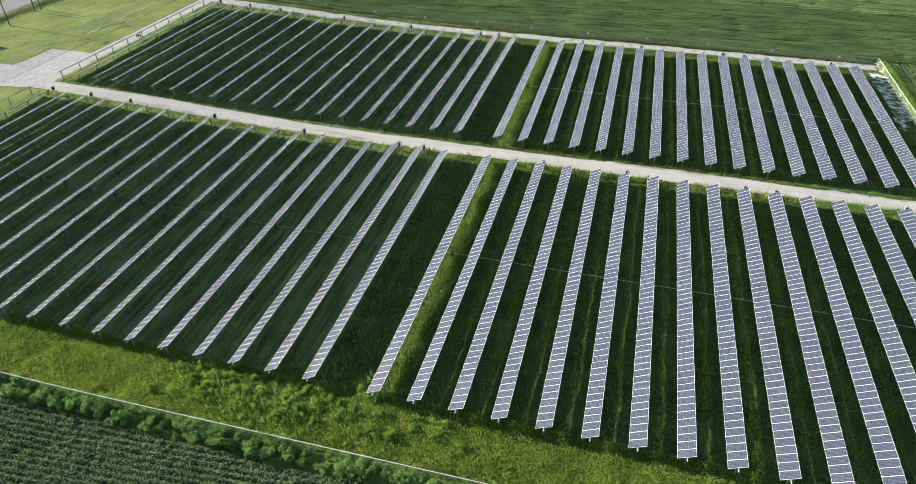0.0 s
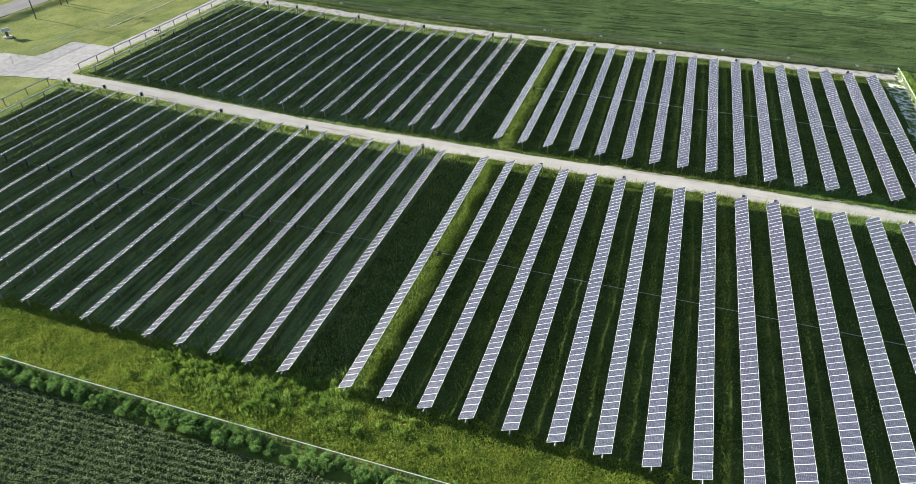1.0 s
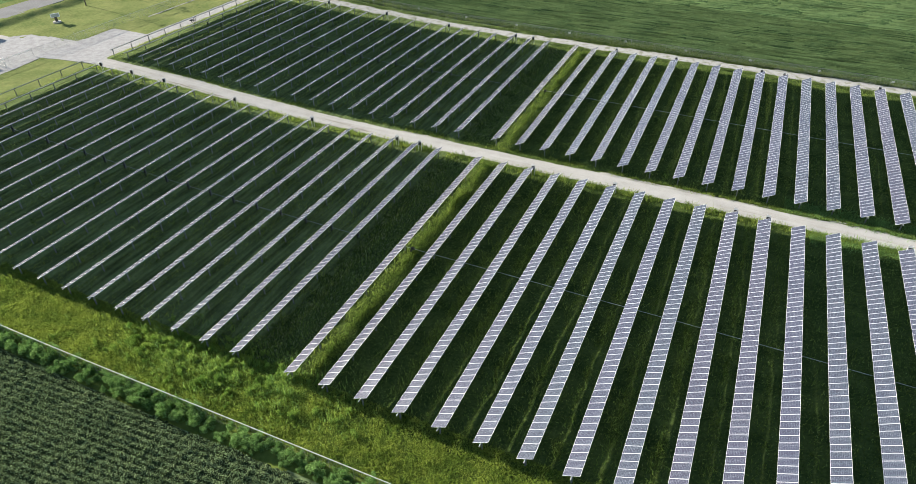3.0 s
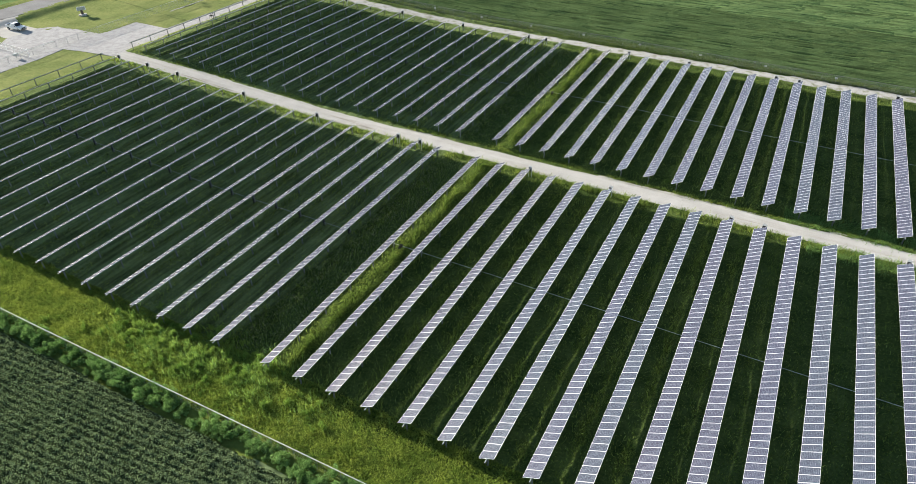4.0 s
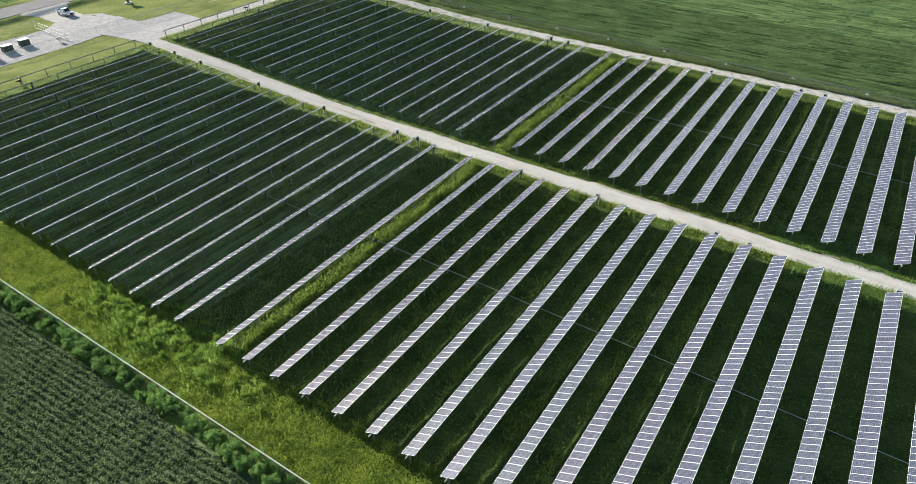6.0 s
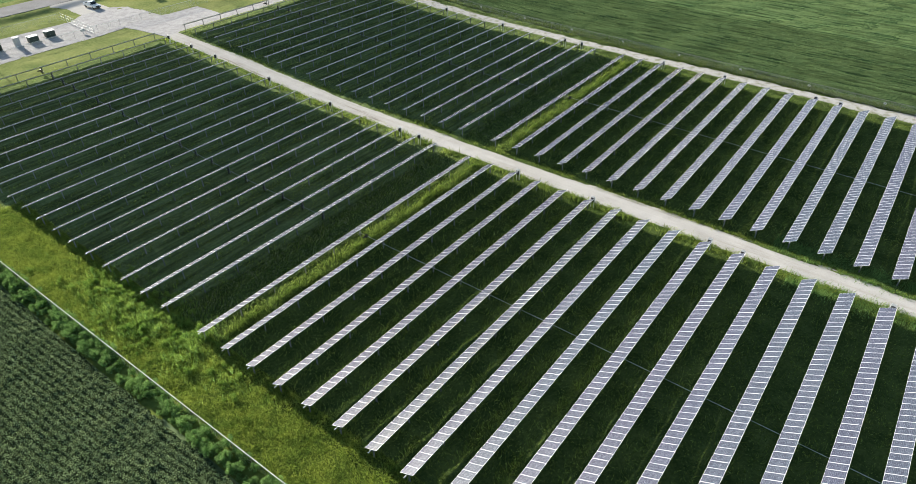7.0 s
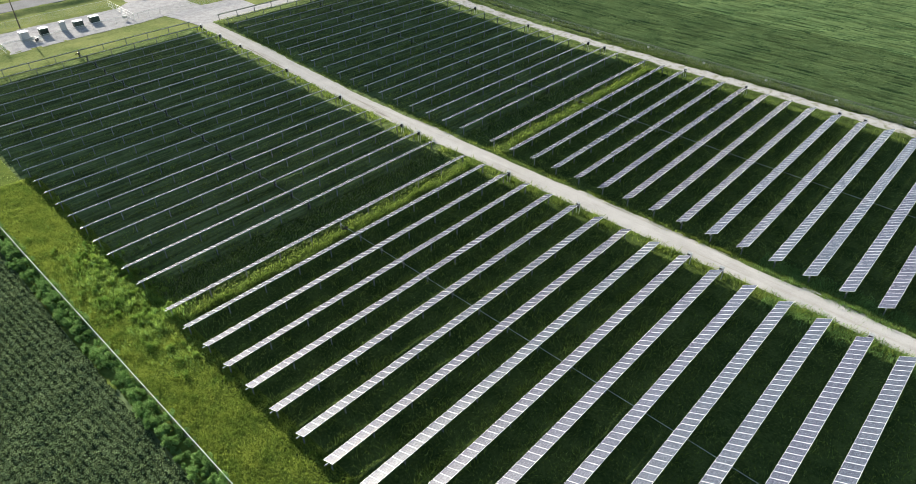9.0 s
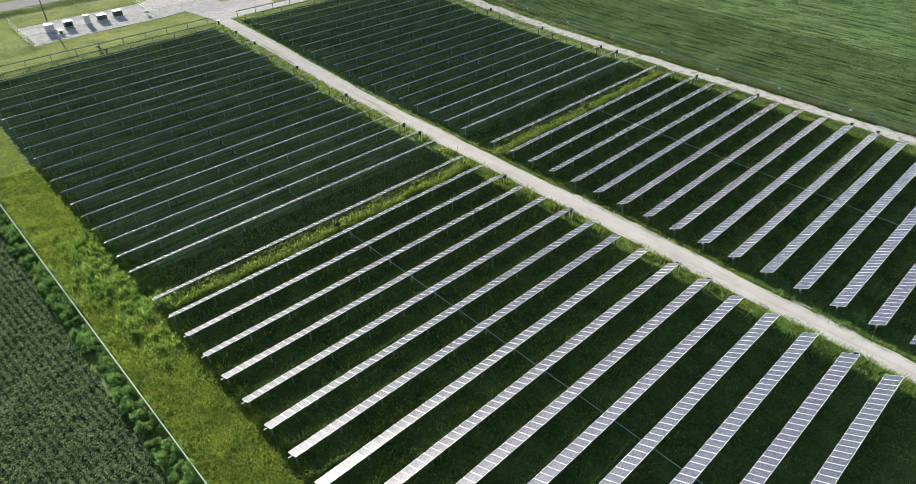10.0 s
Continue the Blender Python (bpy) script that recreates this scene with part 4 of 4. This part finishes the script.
def clumps(name, kinds, spots, label, category, group, low=0.75, high=1.25):
    for k, (x, y) in enumerate(spots):
        me, sm = kinds[k % len(kinds)]
        c = thing(name, x, y, float(gz(x, y)), label, category, group)
        s_ = rng.uniform(low, high)
        c.matrix_basis = pose(x, y, float(gz(x, y)), 0, 0, rng.uniform(0, 360)) @ Matrix.Diagonal((s_, s_, s_ * rng.uniform(0.85, 1.15), 1))
        for nm, data in (("foliage", me), ("stalk", sm)):
            ob = new(nm, data)
            ob.parent = c


bushes = [clump_mesh("foliage", 1.6, 0.8, 1300, 0.108, 100 + i, BUSH, 12) for i in range(6)]
spots = []
x = -56.0
while x < 40:
    for back in (0.4, 1.2, 2.0):
        if rng.random() < 0.9:
            spots.append((x + rng.uniform(-0.4, 0.4), fence_y(x) - back + rng.uniform(-0.25, 0.25)))
    x += rng.uniform(0.85, 1.15)
clumps("weed_bush", bushes, spots, "bright green leafy weed bush against the chain-link fence", "bush", "bushes along the fence", 0.5, 1.15)

x = gen.uniform(40, 80, 15000)
y = fence_y(x) - 1.4 + gen.normal(size=len(x)) * 0.6
keep = gen.uniform(0, 1, len(x)) < 2.0 * value_noise(x, y, 1.2, 52) - 0.3
x, y = x[keep], y[keep]
v, f = leaf_quads(np.stack([x, y, gz(x, y) + gen.uniform(0.1, 1.3, len(x)) * (0.3 + value_noise(x, y, 1.2, 52))], 1), 0.2, 0.35)
stuff("fence_weeds", v, f, BUSH, "bright green weeds along the outside of the fence", "weeds")

# a thicket of thin tall weeds round the first row's end
x = -7.5 + gen.normal(size=26000) * 7.5
y = -2.0 + gen.normal(size=26000) * 2.2
keep = (y > fence_y(x) + 0.5) & (y < 4.5) & (gen.uniform(0, 1, len(x)) < 1.8 * value_noise(x, y, 1.1, 54) * (0.3 + value_noise(x, y, 4.0, 55)) - 0.1)
x, y = x[keep], y[keep]
h = 0.25 + 0.95 * value_noise(x, y, 1.1, 54) * (0.4 + value_noise(x, y, 4.0, 55))
half = len(x) // 2
v, f = blade_quads(np.stack([x, y, gz(x, y) - 0.02], 1)[:half], h[:half], 0.06, 0.35)
v1, f1 = leaf_quads(np.stack([x, y, gz(x, y) + h * gen.uniform(0.4, 1.1, len(x))], 1)[half:], 0.14, 0.4)
v, f = np.concatenate([v, v1]), np.concatenate([f, f1 + len(v)])
stuff("tall_weeds", v, f, [WEED, BUSH], "thicket of thin pale green weeds beside the first rows", "weeds", (gen.uniform(0, 1, len(f)) < 0.22) * 1)

tufts = [clump_mesh("foliage", 1.15, 0.5, 420, 0.10, 200 + i, WEED, 8) for i in range(5)]
spots = []
while len(spots) < 290:
    x, y = rng.gauss(-9, 8), rng.gauss(-2.2, 2.2)
    if -34 < x < 12 and fence_y(x) + 0.8 < y < 2.5 and float(value_noise(x, y, 3.0, 51)) > 0.40:
        spots.append((x, y))
clumps("tall_weed", tufts, spots, "yellow-green tall weed clump in rough grass", "weeds", "tall weeds", 0.35, 1.05)


# ---- crops ----
def crop_field(name, x0, y0, x1, y1, edge, row_gap, high, step, density, size, mat, label, along_y=False, seed=61, keep_from=None, relief=0.32, lanes_=0.0, lumps=0.55, under=None, gaps=None):
    """Bushy crop rows: a ridged canopy with a leaf at every few centimetres on top."""
    xs = np.arange(x0, x1, step[0])
    ys = np.arange(y0, y1, step[1])
    A, B = np.meshgrid(xs, ys)

    def ridge_at(a, b_):
        u = (a if along_y else b_ - edge * a) / row_gap + 0.35 * (value_noise(a, b_, 9.0, seed) - 0.5)
        return 0.5 + 0.5 * np.cos(2 * np.pi * u)

    def canopy(a, b_):
        ridge = ridge_at(a, b_)
        return gz(a) + high * (0.5 + relief * ridge + lumps * (value_noise(a, b_, 0.6, seed + 5) - 0.5) + 0.6 * lumps * (value_noise(a, b_, 4.0, seed + 8) - 0.5)
                               - lanes_ * smooth((value_noise(a * 0.05, b_, 0.8, seed + 12) - 0.60) / 0.12))
    Zc = canopy(A, B) - 0.10
    n_, k = len(xs), len(ys)
    i = np.arange(n_ * k).reshape(k, n_)
    q = np.stack([i[:-1, :-1], i[:-1, 1:], i[1:, 1:], i[1:, :-1]], -1).reshape(-1, 4)
    a, b_ = A[:-1, :-1].ravel(), B[:-1, :-1].ravel()
    if keep_from is not None:
        q = q[keep_from(a, b_)]
    v0 = np.stack([A.ravel(), B.ravel(), Zc.ravel()], 1)
    count = int((x1 - x0) * (y1 - y0) * density)
    lx, ly = scatter(count, x0, y0, x1, y1)
    if keep_from is not None:
        ok = keep_from(lx, ly)
        lx, ly = lx[ok], ly[ok]
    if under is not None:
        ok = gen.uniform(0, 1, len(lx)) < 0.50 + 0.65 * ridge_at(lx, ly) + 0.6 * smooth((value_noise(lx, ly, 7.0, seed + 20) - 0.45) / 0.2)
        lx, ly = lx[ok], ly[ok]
    lz = canopy(lx, ly) + gen.uniform(-0.10, 0.06, len(lx))
    v1, f1 = leaf_quads(np.stack([lx, ly, lz], 1), size, 0.45)
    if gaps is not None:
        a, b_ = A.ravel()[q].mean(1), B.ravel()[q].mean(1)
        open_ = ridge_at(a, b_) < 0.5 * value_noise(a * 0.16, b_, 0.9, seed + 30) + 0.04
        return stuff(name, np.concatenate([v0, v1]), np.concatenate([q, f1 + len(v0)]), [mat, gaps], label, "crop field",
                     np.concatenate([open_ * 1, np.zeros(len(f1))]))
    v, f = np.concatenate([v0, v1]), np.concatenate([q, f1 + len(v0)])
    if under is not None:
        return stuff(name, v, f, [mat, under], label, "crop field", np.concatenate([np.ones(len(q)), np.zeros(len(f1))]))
    return stuff(name, v, f, mat, label, "crop field")


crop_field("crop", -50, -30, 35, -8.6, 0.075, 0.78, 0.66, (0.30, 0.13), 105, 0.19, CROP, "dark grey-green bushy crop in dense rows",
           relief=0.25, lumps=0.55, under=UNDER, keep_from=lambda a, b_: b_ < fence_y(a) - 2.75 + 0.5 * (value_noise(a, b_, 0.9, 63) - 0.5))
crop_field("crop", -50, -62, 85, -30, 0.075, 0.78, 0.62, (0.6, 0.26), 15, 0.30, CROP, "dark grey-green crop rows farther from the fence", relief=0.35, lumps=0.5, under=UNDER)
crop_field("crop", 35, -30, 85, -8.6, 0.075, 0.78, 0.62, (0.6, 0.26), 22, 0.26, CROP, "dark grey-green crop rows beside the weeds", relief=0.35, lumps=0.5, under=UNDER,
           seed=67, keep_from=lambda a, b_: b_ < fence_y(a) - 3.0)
beyond = lambda a, b_: b_ > 134.0 - 0.03 * np.maximum(a, -30)
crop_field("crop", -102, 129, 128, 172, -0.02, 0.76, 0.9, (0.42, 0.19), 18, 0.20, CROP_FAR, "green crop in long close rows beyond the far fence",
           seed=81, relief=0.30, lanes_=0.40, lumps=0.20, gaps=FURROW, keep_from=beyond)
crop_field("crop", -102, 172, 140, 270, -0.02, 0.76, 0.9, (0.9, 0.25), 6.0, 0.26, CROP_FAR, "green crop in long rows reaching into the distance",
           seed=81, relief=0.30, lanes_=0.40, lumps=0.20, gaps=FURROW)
crop_field("crop", 83.6, 70, 112, 131.0, 0.0, 0.9, 0.6, (0.22, 0.6), 10, 0.3, CROP_FAR, "green crop in rows beside the east fence", True, 91)
